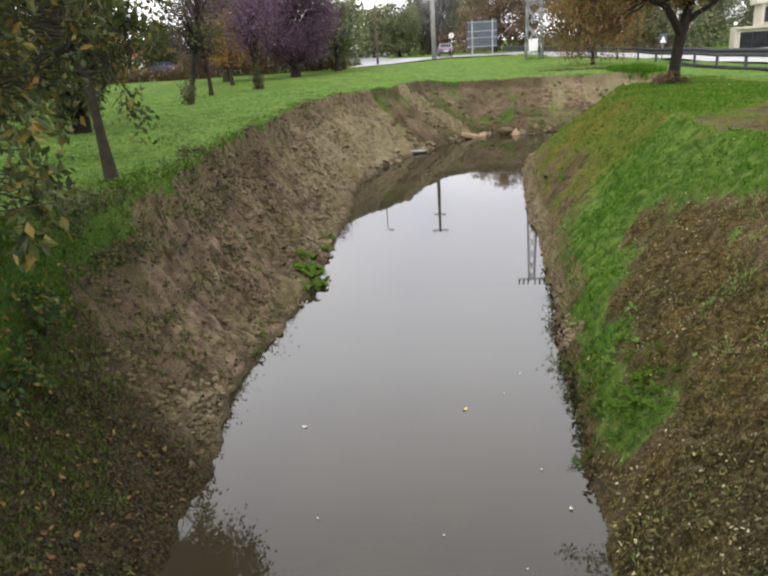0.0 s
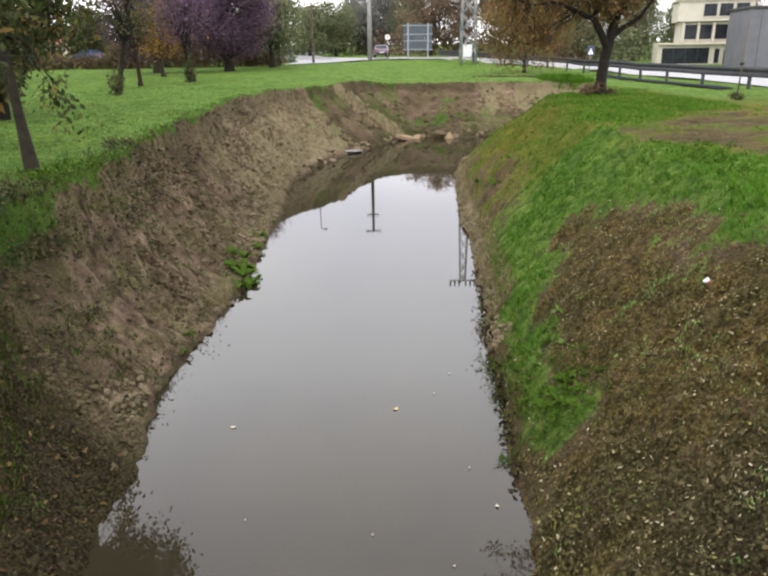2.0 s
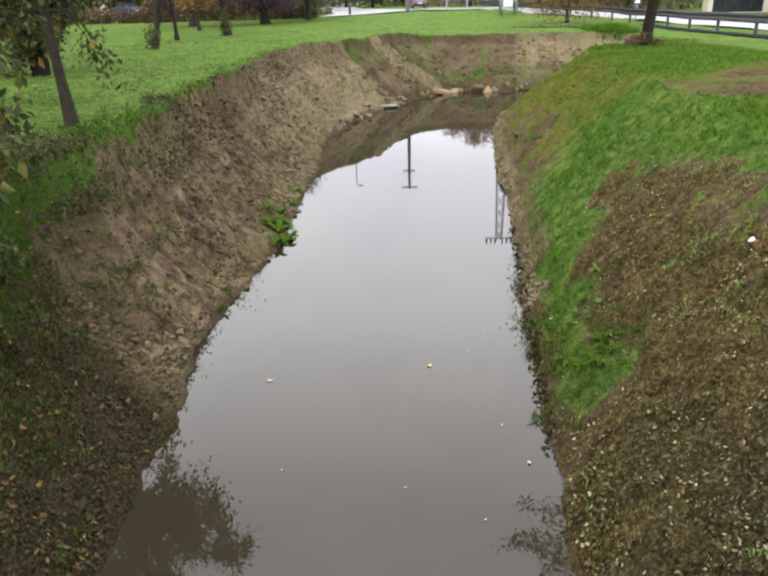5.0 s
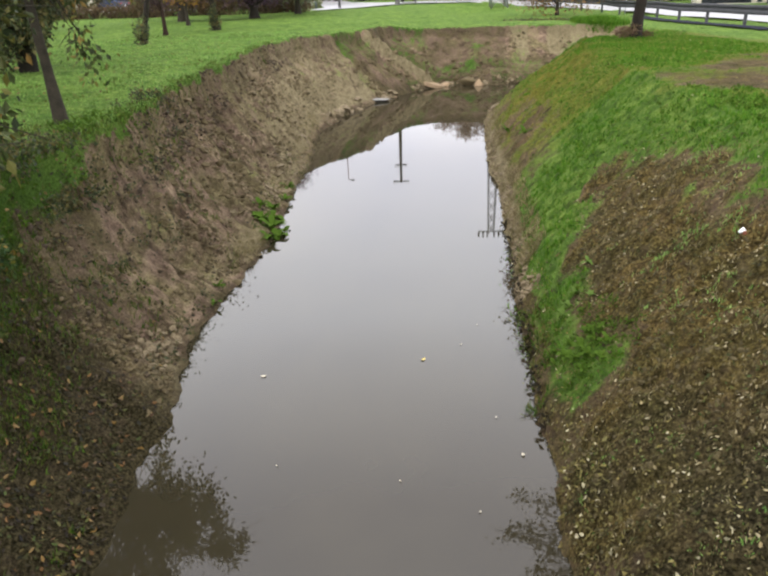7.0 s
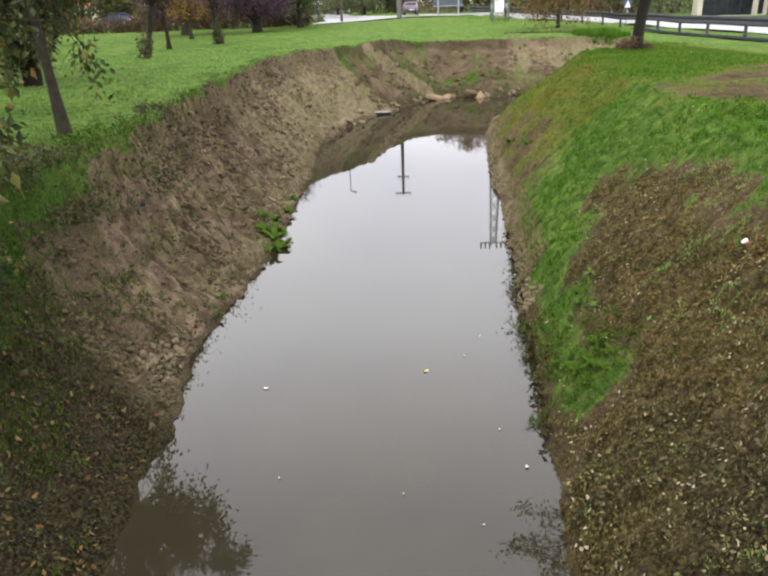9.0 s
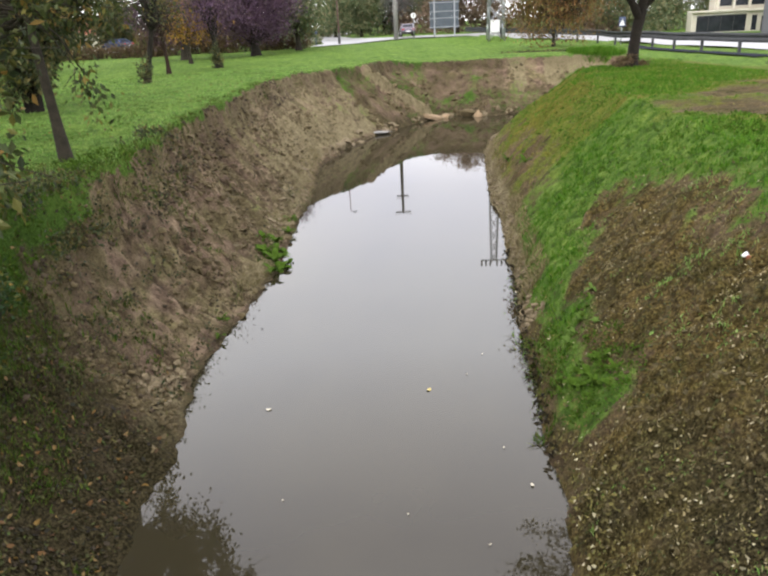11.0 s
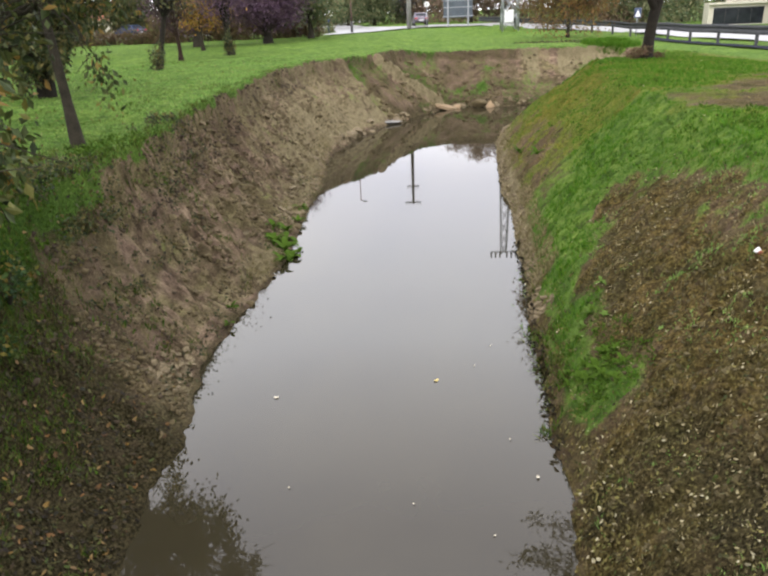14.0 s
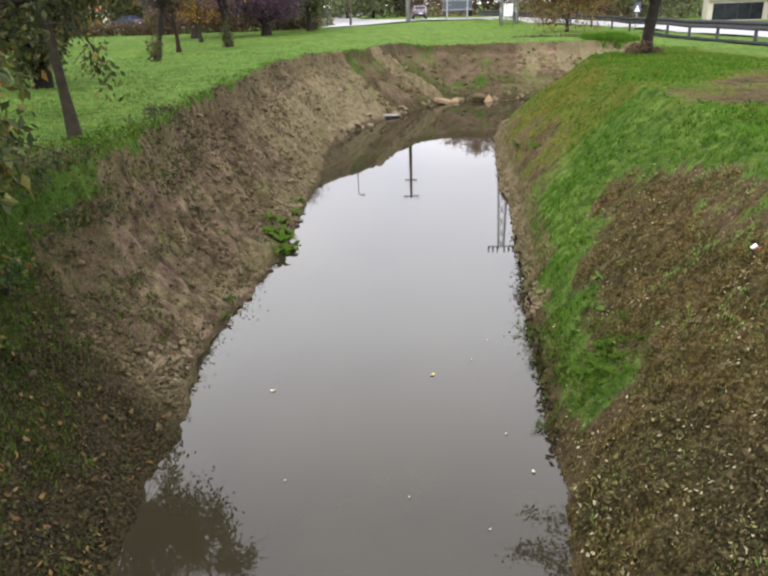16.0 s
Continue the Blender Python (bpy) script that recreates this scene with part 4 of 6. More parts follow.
tree(at(-12.6, 44.0), "golden-leaved small tree on the lawn", 6.5, 0.13, LEAF_GOLD, ((0.3, 0, 2.7), (1.3, 1.3, 1.35)), 30, 3600, 0.17, 16, spread=0.5)
tree(at(-10.4, 54.0), "broad purple-leaved plum tree", 9.5, 0.34, LEAF_PURPLE, ((-0.3, 0.4, 4.3), (3.6, 3.4, 2.9)), 100, 48000, 0.155, 17, spread=0.6, fork=0.2, bark=BARK_DARK)
tree(at(-15.2, 52.0), "broad purple-leaved plum tree", 10, 0.3, LEAF_PURPLE, ((0.0, 0.4, 4.5), (3.3, 3.4, 3.1)), 90, 42000, 0.155, 18, spread=0.6, fork=0.25)
tree(at(-8.2, 60.0), "green tree at the end of the plum row", 7.5, 0.26, LEAF_GREEN, ((0.0, 0.4, 3.6), (2.2, 2.6, 2.4)), 40, 8000, 0.29, 20, spread=0.65, fork=0.25)
tree(at(-18.5, 30.0), "low dark leafy tree deep in the row", 4.6, 0.2, LEAF_DARK, ((0, 0, 2.5), (2.8, 2.6, 1.2)), 40, 5000, 0.17, 22, spread=0.55, fork=0.2)
tree(at(-20.5, 41.0), "low dark leafy tree deep in the row", 4.6, 0.2, LEAF_DARK, ((0, 0, 2.7), (3.0, 2.6, 1.4)), 40, 5000, 0.19, 23, spread=0.55, fork=0.2)
tree(at(-31.0, 62.0), "low dark leafy tree before the house", 5.4, 0.22, LEAF_DARK, ((0, 0, 2.9), (3.0, 3.0, 1.8)), 40, 5000, 0.22, 24, spread=0.65, fork=0.2)
# the big tree on the grass bank
tree(at(7.61, 23.6), "large forked tree with hanging rust and olive leaves", 8.4, 0.27, LEAF_RUST, ((-0.76, 0.4, 4.3), (2.5, 2.5, 1.9)), 110, 21000, 0.115, 21, bark=BARK_DARK, spread=0.4, droop=1.0,
     limbs=(((0.00, 0, -0.2, 0.276), (0.01, 0, 0.12, 0.207), (0.04, 0, 0.6, 0.172), (0.11, 0.02, 1.2, 0.166), (0.22, 0.05, 1.75, 0.172), (0.36, 0.1, 2.3, 0.131), (0.59, 0.1, 3, 0.11), (0.84, 0.15, 3.8, 0.0828), (0.94, 0.2, 4.8, 0.0482)),
            ((0.14, 0, 1.5, 0.134), (-0.14, -0.1, 1.95, 0.118), (-0.44, -0.15, 2.4, 0.101), (-0.61, -0.1, 3.1, 0.084), (-0.86, 0, 3.9, 0.0588), (-0.96, 0.1, 4.8, 0.0336)),
            ((0.24, 0.05, 1.8, 0.101), (0.59, -0.05, 2.1, 0.084), (1.04, -0.1, 2.35, 0.0714), (1.44, -0.1, 2.9, 0.0504), (1.74, -0.1, 3.6, 0.0294)),
            ((-0.36, -0.15, 2.3, 0.0756), (-0.96, -0.1, 2.6, 0.0672), (-1.66, 0, 2.9, 0.0504), (-2.46, 0.1, 2.8, 0.0294)),
            ((0.34, 0.1, 2.2, 0.084), (0.04, 0.6, 2.9, 0.0672), (-0.36, 1.1, 3.7, 0.0504), (-0.66, 1.5, 4.4, 0.0252))),
     extra=((0.3, -0.1, 3.2, 0.45, 900), (0.9, 0.1, 3.3, 0.4, 700), (-0.3, 0.0, 3.0, 0.4, 700), (-2.56, -0.3, 2.2, 0.26, 500), (-2.26, 0.2, 1.7, 0.24, 400), (-2.86, 0.3, 2.7, 0.3, 600), (-1.76, 0.0, 2.5, 0.4, 800), (-3.26, 0.2, 3.2, 0.3, 600), (1.44, 0.0, 3.4, 0.4, 600), (0.74, 0.0, 3.9, 0.5, 800), (1.84, 0.0, 4.0, 0.4, 500)))
tree(at(12.9, 60.1), "small tree with low drooping rust and olive leaves", 8, 0.15, LEAF_RUST, ((-0.2, 0, 4.1), (3.5, 3.0, 3.6)), 70, 15000, 0.2, 25, spread=0.7, fork=0.12, droop=1.0, sides=6)
bush(at(-4.35, 6.6), "leafy green and yellow shoots on the near bank", (0.45, 0.5, 0.5), LEAF_SHOOT, 420, 0.085, 38)
bush(at(-4.2, 5.7), "low leafy shoots on the near bank", (0.4, 0.45, 0.4), LEAF_SHOOT, 380, 0.08, 39)
bush(at(-9.7, 27.5), "dark shoots about the foot of a tree", (0.3, 0.28, 1.1), LEAF_DARK, 480, 0.11, 31)
bush(at(-9.2, 36.6), "green shoots about the foot of a plum tree", (0.36, 0.34, 1.1), LEAF_DARK, 480, 0.13, 32)
bush(at(7.56, 23.4), "low mound of dead brown suckers at the big tree's foot", (0.55, 0.45, 0.32), HEDGE, 1400, 0.08, 35)
bush(at(9.8, 50.0), "low spread of dark weeds near the mast", (3.4, 1.0, 0.22), LEAF_DARK, 1500, 0.14, 36)
bush(at(-11.5, 74.0), "clipped green bush at the road's edge", (1.6, 1.2, 1.0), LEAF_GREEN, 1500, 0.18, 33)
bush(at(-8.6, 75.0), "clipped green bush at the road's edge", (0.9, 0.9, 0.7), LEAF_GREEN, 800, 0.18, 34)

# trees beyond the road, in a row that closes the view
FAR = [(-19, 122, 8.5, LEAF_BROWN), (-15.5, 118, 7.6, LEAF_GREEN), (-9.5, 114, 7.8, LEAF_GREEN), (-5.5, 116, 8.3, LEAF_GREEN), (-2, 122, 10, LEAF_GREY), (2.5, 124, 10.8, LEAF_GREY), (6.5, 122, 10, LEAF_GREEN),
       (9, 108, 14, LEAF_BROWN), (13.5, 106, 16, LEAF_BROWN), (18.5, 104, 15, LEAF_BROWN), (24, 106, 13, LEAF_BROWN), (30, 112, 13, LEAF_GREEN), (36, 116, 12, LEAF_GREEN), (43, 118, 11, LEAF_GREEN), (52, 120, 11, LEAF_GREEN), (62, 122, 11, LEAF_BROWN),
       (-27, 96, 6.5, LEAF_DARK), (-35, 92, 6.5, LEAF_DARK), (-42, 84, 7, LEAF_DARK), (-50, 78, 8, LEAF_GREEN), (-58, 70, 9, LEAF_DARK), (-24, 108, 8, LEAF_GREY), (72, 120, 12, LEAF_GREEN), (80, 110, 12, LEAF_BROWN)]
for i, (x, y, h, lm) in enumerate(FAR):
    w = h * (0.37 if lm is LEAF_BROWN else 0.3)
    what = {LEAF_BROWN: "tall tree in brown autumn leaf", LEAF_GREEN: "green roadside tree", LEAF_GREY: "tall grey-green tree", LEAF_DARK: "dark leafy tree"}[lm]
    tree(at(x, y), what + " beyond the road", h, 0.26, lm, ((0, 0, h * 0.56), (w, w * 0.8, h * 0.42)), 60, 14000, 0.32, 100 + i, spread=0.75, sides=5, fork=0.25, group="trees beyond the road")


# ---- street furniture ----
def concrete_pole(x, y, tall):
    ob = thing("utility_pole", at(x, y), "tall pale concrete power pole with two crossarms", "utility pole")
    part("pole", rod((0, 0, -0.3), (0, 0, 8.2), 0.27, 0.204, 14), CONCRETE, ob)
    # upper length is the same concrete, its backlit darkness put into the colour
    part("upper_pole", rod((0, 0, 8.2), (0, 0, tall), 0.204, 0.15, 14), BACKLIT_CONCRETE, ob, "upper length coloured dark, as if backlit")
    for z, half in ((tall - 0.2, 0.95), (tall - 2.2, 0.7)):
        arm = part("crossarm", box((2 * half, 0.12, 0.12), (0, -0.1, z), 0.01), DARK_METAL, ob)
        for s in (-1, -0.55, 0.55, 1):
            bm = rod((s * half * 0.94, -0.1, z + 0.06), (s * half * 0.94, -0.1, z + 0.2), 0.02)
            for k in range(3):
                rod((s * half * 0.94, -0.1, z + 0.2 + 0.07 * k), (s * half * 0.94, -0.1, z + 0.24 + 0.07 * k), 0.075, 0.05, 10, bm)
            part("insulator", bm, WHITE, arm, "white ribbed insulator")


def lamp_pole(x, y, tall):
    ob = thing("street_lamp", at(x, y), "slim faded red lamp post with a short arm", "street lamp")
    part("post", rod((0, 0, -0.3), (0, 0, tall), 0.075, 0.045, 12), RED_POST, ob)
    part("base", rod((0, 0, -0.2), (0, 0, 1.1), 0.13, 0.12, 12), DARK_METAL, ob, "dark base sleeve")
    arm = part("arm", rod((0, 0, tall), (0.35, 0, tall + 0.1), 0.04), RED_POST, ob)
    part("lamp_head", box((0.42, 0.2, 0.13), (0.45, 0, tall + 0.1), 0.04), STEEL, arm, "grey lamp head")


def lattice_mast(x, y, tall):
    ob = thing("lattice_mast", at(x, y), "galvanised steel lattice power mast", "power mast")
    foot, head = 0.82, 0.3

    def corner(i, z):
        w = foot + (head - foot) * z / tall
        return (w * (1 if i in (0, 1) else -1), w * (1 if i in (0, 3) else -1), z)
    for i in range(4):
        part("leg", rod(corner(i, -0.2), corner(i, tall), 0.085, 0.065, 6), STEEL, ob)
    levels = [tall * (1 - (1 - k / 13) ** 1.1) for k in range(14)]
    for a, b in zip(levels[:-1], levels[1:]):
        for i in range(4):
            j = (i + 1) % 4
            bm = rod(corner(i, a), corner(j, b), 0.04, sides=5)
            rod(corner(j, a), corner(i, b), 0.04, sides=5, bm=bm)
            part("brace", bm, STEEL, ob)
    for z in (tall - 0.2,):
        arm = part("crossarm", box((3.0, 0.12, 0.14), (0, 0, z), 0.01), STEEL, ob)
        for s in (-1.4, -0.9, -0.4, 0.4, 0.9, 1.4):
            # insulators take a dark material for the same backlit look
            part("insulator", rod((s, 0, z), (s, 0, z + 0.7), 0.1, 0.08, 8), DARK_METAL, arm, "dark ribbed insulator")
    cab = part("cabinet", box((0.9, 0.5, 1.2), (-0.2, -0.85, 1.35), 0.02), WHITE, ob, "white steel switch cabinet")
    part("door", box((0.4, 0.02, 1.08), (-0.41, -1.11, 1.35), 0.005), WHITE, cab)
    part("door", box((0.4, 0.02, 1.08), (0.01, -1.11, 1.35), 0.005), WHITE, cab)
    box_ = part("meter_box", box((0.4, 0.3, 0.7), (0.75, -0.4, 6.2), 0.02), WHITE, ob, "small white box high on the mast")
    part("bracket", rod((0.5, -0.3, 6.2), (0.9, -0.4, 6.5), 0.03), STEEL, box_)


def road_sign(x, y, turn):
    ob = thing("road_sign", at(x, y), "large direction sign seen from its grey back on two posts", "road sign", turn=turn)
    for s in range(4):
        part("panel", box((0.82, 0.03, 2.9), (-1.245 + 0.83 * s, 0, 2.4), 0.006), SIGN_BACK, ob)
    for s in (-1.15, 1.15):
        part("post", box((0.16, 0.12, 4.3), (s, -0.08, 1.8), 0.01), STEEL, ob)
    for z in (1.1, 2.05, 2.75, 3.7):
        part("rail", box((3.45, 0.06, 0.08), (0, -0.045, z), 0.008), STEEL, ob)


def round_sign(x, y):
    ob = thing("traffic_sign", at(x, y), "round white traffic sign on a thin post", "traffic sign")
    part("post", rod((0, 0, -0.2), (0, 0, 2.7), 0.035), STEEL, ob)
    part("disc", rod((0, -0.05, 2.4), (0, -0.065, 2.4), 0.28, sides=28), WHITE, ob)
    part("rim", rod((0, -0.04, 2.4), (0, -0.05, 2.4), 0.32, sides=28), RED_POST, ob)
    part("mark", box((0.08, 0.008, 0.3), (0, -0.071, 2.4)), DARK_METAL, ob, "dark upright bar")


def warning_sign(x, y):
    ob = thing("traffic_sign", at(x, y), "blue and white traffic sign on a post beside the guardrail", "traffic sign")
    part("post", rod((0, 0, -0.2), (0, 0, 2.1), 0.035), STEEL, ob)
    part("plate", box((0.56, 0.02, 0.78), (0, -0.05, 1.75), 0.005), CAR_BLUE, ob)
    bm = bmesh.new()
    vs = [bm.verts.new(p) for p in ((-0.24, -0.066, 1.46), (0.24, -0.066, 1.46), (0.0, -0.066, 1.98))]
    bm.faces.new(vs)
    made = bmesh.ops.extrude_face_region(bm, geom=bm.faces[:])["geom"]
    bmesh.ops.translate(bm, verts=[g for g in made if isinstance(g, bmesh.types.BMVert)], vec=(0, 0.01, 0))
    part("triangle", bm, WHITE, ob)


def guardrail(line):
    """W-shaped beam lengths on square posts, each length a thing of its own."""
    prof = [(0.00, 0.24), (0.045, 0.18), (0.045, 0.1), (-0.02, 0.03), (-0.02, -0.03), (0.045, -0.1), (0.045, -0.18), (0.0, -0.24)]
    for a, b in zip(line[:-1], line[1:]):
        za, zb = height(*a), height(*b)
        d = Vector((b[0] - a[0], b[1] - a[1], zb - za))
        ob = thing("guardrail", (*a, za), "weathered grey steel guardrail at the road's edge", "guardrail", "guardrail lengths")
        ob.rotation_euler = (0, 0, 0)
        side = Vector((-d.y, d.x, 0)).normalized()
        verts = []
        for end in (Vector((0, 0, 0)), d):
            verts += [end + side * (0.1 + p) + Vector((0, 0, 0.82 + q)) for p, q in prof]
            verts += [end + side * (0.094 + p) + Vector((0, 0, 0.82 + q)) for p, q in reversed(prof)]
        n = 16
        faces = [(i, (i + 1) % n, n + (i + 1) % n, n + i) for i in range(n)] + [tuple(range(n - 1, -1, -1)), tuple(range(n, 2 * n))]
        part_mesh("beam", mesh_of("beam", verts, faces, GREY_STEEL), ob)
        part("post", box((0.14, 0.14, 1.3), (0, 0, 0.4), 0.01), GREY_STEEL, ob)


def spaced(line, gap):
    out, left = [line[0]], gap
    for a, b in zip(line[:-1], line[1:]):
        d = math.hypot(b[0] - a[0], b[1] - a[1])
        s = left
        while s <= d:
            out.append((a[0] + (b[0] - a[0]) * s / d, a[1] + (b[1] - a[1]) * s / d))
            s += gap
        left = s - d
    return out


def car(x, y, turn, paint, label):
    ob = thing("car", (x, y, height(x, y) + 0.17), label, "car", turn=turn)
    ob.location.z = max(ob.location.z, height(x, y) + 0.17)
    prof = [(-2.05, 0.35), (-2.1, 0.75), (-1.95, 0.95), (-1.45, 1.02), (-0.95, 1.42), (0.35, 1.45), (1.05, 1.0), (1.85, 0.86), (2.1, 0.65), (2.1, 0.35)]
    bm = bmesh.new()
    for sx in (-0.82, 0.82):
        bm.faces.new([bm.verts.new((sx * (0.86 if z > 1.1 else 1.0), u, z)) for u, z in prof])
    bm.verts.ensure_lookup_table()
    n = len(prof)
    for i in range(n):
        j = (i + 1) % n
        bm.faces.new((bm.verts[i], bm.verts[j], bm.verts[n + j], bm.verts[n + i]))
    bmesh.ops.recalc_face_normals(bm, faces=bm.faces)
    bmesh.ops.bevel(bm, geom=bm.edges[:], offset=0.05, segments=2, affect="EDGES")
    body = part("body", bm, paint, ob)
    part("rear_window", box((1.15, 0.02, 0.4), (0, -1.24, 1.22), 0.01, turn=Matrix.Rotation(radians(-51), 4, "X")), GLASS, body)
    part("windscreen", box((1.2, 0.02, 0.62), (0, 0.74, 1.24), 0.01, turn=Matrix.Rotation(radians(57), 4, "X")), GLASS, body)
    for sx in (-1, 1):
        part("side_window", box((0.02, 1.7, 0.34), (sx * 0.77, -0.25, 1.22), 0.01, turn=Matrix.Rotation(radians(sx * -8), 4, "Y")), GLASS, body)
        part("tail_lamp", box((0.26, 0.03, 0.16), (sx * 0.62, -2.06, 0.82), 0.01), LAMP_GLASS, body)
        part("headlight", box((0.3, 0.03, 0.15), (sx * 0.6, 2.08, 0.68), 0.01), WHITE, body)
        for u in (-1.3, 1.3):
            w = part("wheel", rod((sx * 0.66, u, 0.31), (sx * 0.84, u, 0.31), 0.31, sides=20), RUBBER, ob)
            part("rim", rod((sx * 0.83, u, 0.31), (sx * 0.85, u, 0.31), 0.19, sides=14), STEEL, w)
    part("bumper", box((1.6, 0.1, 0.22), (0, -2.1, 0.48), 0.03), DARK_METAL, ob)
    part("number_plate", box((0.5, 0.02, 0.11), (0, -2.16, 0.6)), WHITE, ob)


concrete_pole(0.0, 81.5, 14.4)
lamp_pole(-5.6, 71.5, 11.2)
lattice_mast(10.3, 76.0, 19.6)
road_sign(5.55, 84.0, 4)
round_sign(1.95, 80.5)
warning_sign(18.35, 60.0)
guardrail(spaced(smooth_line([(22.5, 20), (20.4, 28), (18.9, 36.5), (18.1, 44), (18.0, 50), (17.9, 57), (17.0, 66), (13.6, 75.5), (6.5, 80)]), 4.0))
car(1.3, 88.5, 4, CAR_DARK, "mauve-grey hatchback seen from behind on the road")
car(-34.5, 89.5, 62, CAR_BLUE, "blue car on the road beyond the lawn trees")

for x, y, tall in ((-11.2, 86.0, 1.5), (-8.1, 73.5, 1.1)):
    marker = thing("marker_post", at(x, y), "short blue-grey marker post beside the side road", "post", "marker posts")
    part("post", rod((0, 0, -0.2), (0, 0, tall), 0.07, 0.06, 10), SIGN_BACK, marker)
    part("cap", rod((0, 0, tall), (0, 0, tall + 0.28), 0.16, 0.15, 12), CAR_BLUE, marker, "dark blue cap")

stake = thing("stake", at(15.4, 29.6), "thin weathered stake standing in the grass verge", "stake")
part("post", rod((0, 0, -0.2), (0.05, 0, 3.2), 0.035, 0.03, 8), STAKE_WOOD, stake)
part("tie", rod((-0.06, -0.02, 1.45), (0.09, 0.02, 1.47), 0.055, sides=10), RUBBER, stake, "dark rubber tie")
bush(at(15.3, 29.4), "low dark weeds about the foot of a stake", (0.35, 0.3, 0.35), LEAF_DARK, 300, 0.1, 37)


# ---- buildings ----
def window(parent, x, z, w, h, y, bars=1):
    ob = part("window", box((w, 0.06, h), (x, y, z)), GLASS, parent, "dark glass")
    t = 0.09
    for dx in (-1, 1):
        part("frame", box((t, 0.16, h + t), (x + dx * w / 2, y - 0.03, z), 0.01), CREAM, ob)
    for dz in (-1, 1):
        part("frame", box((w + t, 0.155, t), (x, y - 0.03, z + dz * h / 2), 0.01), CREAM, ob)
    for k in range(bars):
        part("mullion", box((0.06, 0.1, h), (x - w / 2 + (k + 1) * w / (bars + 1), y - 0.02, z)), DARK_METAL, ob)


def office(x, y, z, turn):
    ob = thing("office_building", (x, y, z), "three-storey cream office building with bands of dark windows", "building", turn=turn)
    part("wall", box((10.6, 8, 3.7), (5.3, 4, 1.55), 0.03), CREAM, ob, "cream ground floor")
    part("wall", box((8.4, 7.4, 2.7), (6.9, 4.4, 4.75), 0.03), CREAM, ob, "set-back upper floor")
    part("wall", box((9.0, 8.0, 2.5), (6.6, 4.0, 7.3), 0.03), CREAM, ob, "overhanging top floor")
    roof = part("roof", box((9.6, 8.6, 0.35), (6.6, 4.0, 8.7), 0.04), CREAM, ob)
    part("parapet", box((9.8, 0.2, 0.3), (6.6, -0.35, 8.9), 0.02), CREAM, roof)
    part("chimney", box((0.6, 0.6, 0.9), (7.4, 1.8, 9.2), 0.02), DARK_METAL, roof)
    part("canopy", box((10.8, 0.5, 0.25), (5.3, -0.25, 3.3), 0.03), CREAM, ob)
    window(ob, 3.5, 1.8, 5.9, 2.1, -0.02, 3)
    window(ob, 7.35, 1.75, 0.7, 1.9, -0.02, 0)
    door = part("door", box((2.0, 0.06, 2.7), (9.2, -0.02, 1.15)), GLASS, ob, "dark double glass door")
    for dx in (-1.0, 0, 1.0):
        part("frame", box((0.08, 0.12, 2.7), (9.2 + dx, -0.05, 1.15)), DARK_METAL, door)
    for k in range(4):
        window(ob, 3.9 + 1.85 * k, 4.75, 1.6, 1.9, 0.66, 0)
        part("column", box((0.26, 0.4, 2.5), (3.0 + 1.85 * k, 0.4, 4.75), 0.02), CREAM, ob)
    for k in range(3):
        window(ob, 5.9 + 1.9 * k, 7.4, 1.65, 1.6, -0.02, 1)


def grey_hall(x, y, z, turn):
    ob = thing("hall", (x, y, z), "grey clad hall beside the cream office building", "building", turn=turn)
    part("wall", box((14, 9, 7.0), (7, 4.5, 3.3), 0.03), GREY_HALL, ob)
    for k in range(11):
        part("panel", box((1.2, 0.06, 6.2), (0.7 + 1.26 * k, -0.03, 3.6), 0.01), GREY_HALL, ob)
    part("plinth", box((14.02, 0.16, 0.8), (7, -0.06, 0.1), 0.02), CREAM, ob, "cream plinth")
    part("roof", box((14.4, 9.4, 0.25), (7, 4.5, 6.9), 0.03), DARK_METAL, ob)


def house(x, y, z, turn):
    ob = thing("house", (x, y, z), "low house with a red tiled roof behind the trees", "house", turn=turn)
    part("wall", box((11, 8, 3.4), (0, 0, 1.6), 0.02), CREAM, ob)
    bm = bmesh.new()
    p = [bm.verts.new(q) for q in ((-6, -4.6, 3.2), (6, -4.6, 3.2), (6, 4.6, 3.2), (-6, 4.6, 3.2), (-5, 0, 5.8), (5, 0, 5.8))]
    for f in ((0, 1, 5, 4), (2, 3, 4, 5), (1, 2, 5), (3, 0, 4), (3, 2, 1, 0)):
        bm.faces.new([p[i] for i in f])
    part("roof", bm, TILE, ob)
    for k in (-3, 0, 3):
        window(ob, k, 1.8, 1.3, 1.3, -4.02, 1)


office(38.5, 96.5, 0.65, -17)
grey_hall(41.6, 80.0, 0.8, -14)
house(-47.0, 112.0, 2.0, 12)


def hedge(x, y, turn, half, tall, label, count, seed, mat):
    ob = thing("hedge", at(x, y), label, "hedge", turn=turn)
    rng = np.random.default_rng(seed)
    n = int(half * 40)
    c = np.stack([rng.uniform(-half, half, n), rng.uniform(-0.4, 0.4, n), rng.uniform(0.04, 0.95, n) * tall * (0.8 + 0.2 * np.sin(np.arange(n)))], -1)
    part_mesh("branchwork", merge("branchwork", [tube([(q[0], q[1], -0.3), (q[0] * 1.01, q[1], q[2])], [0.03, 0.01], 5) for q in c], BARK), ob)
    v, f = leaf_cloud(c, (0.4, 0.25, 0.22), count, 0.2, rng)
    part_mesh("foliage", mesh_of("foliage", v, f, mat), ob)


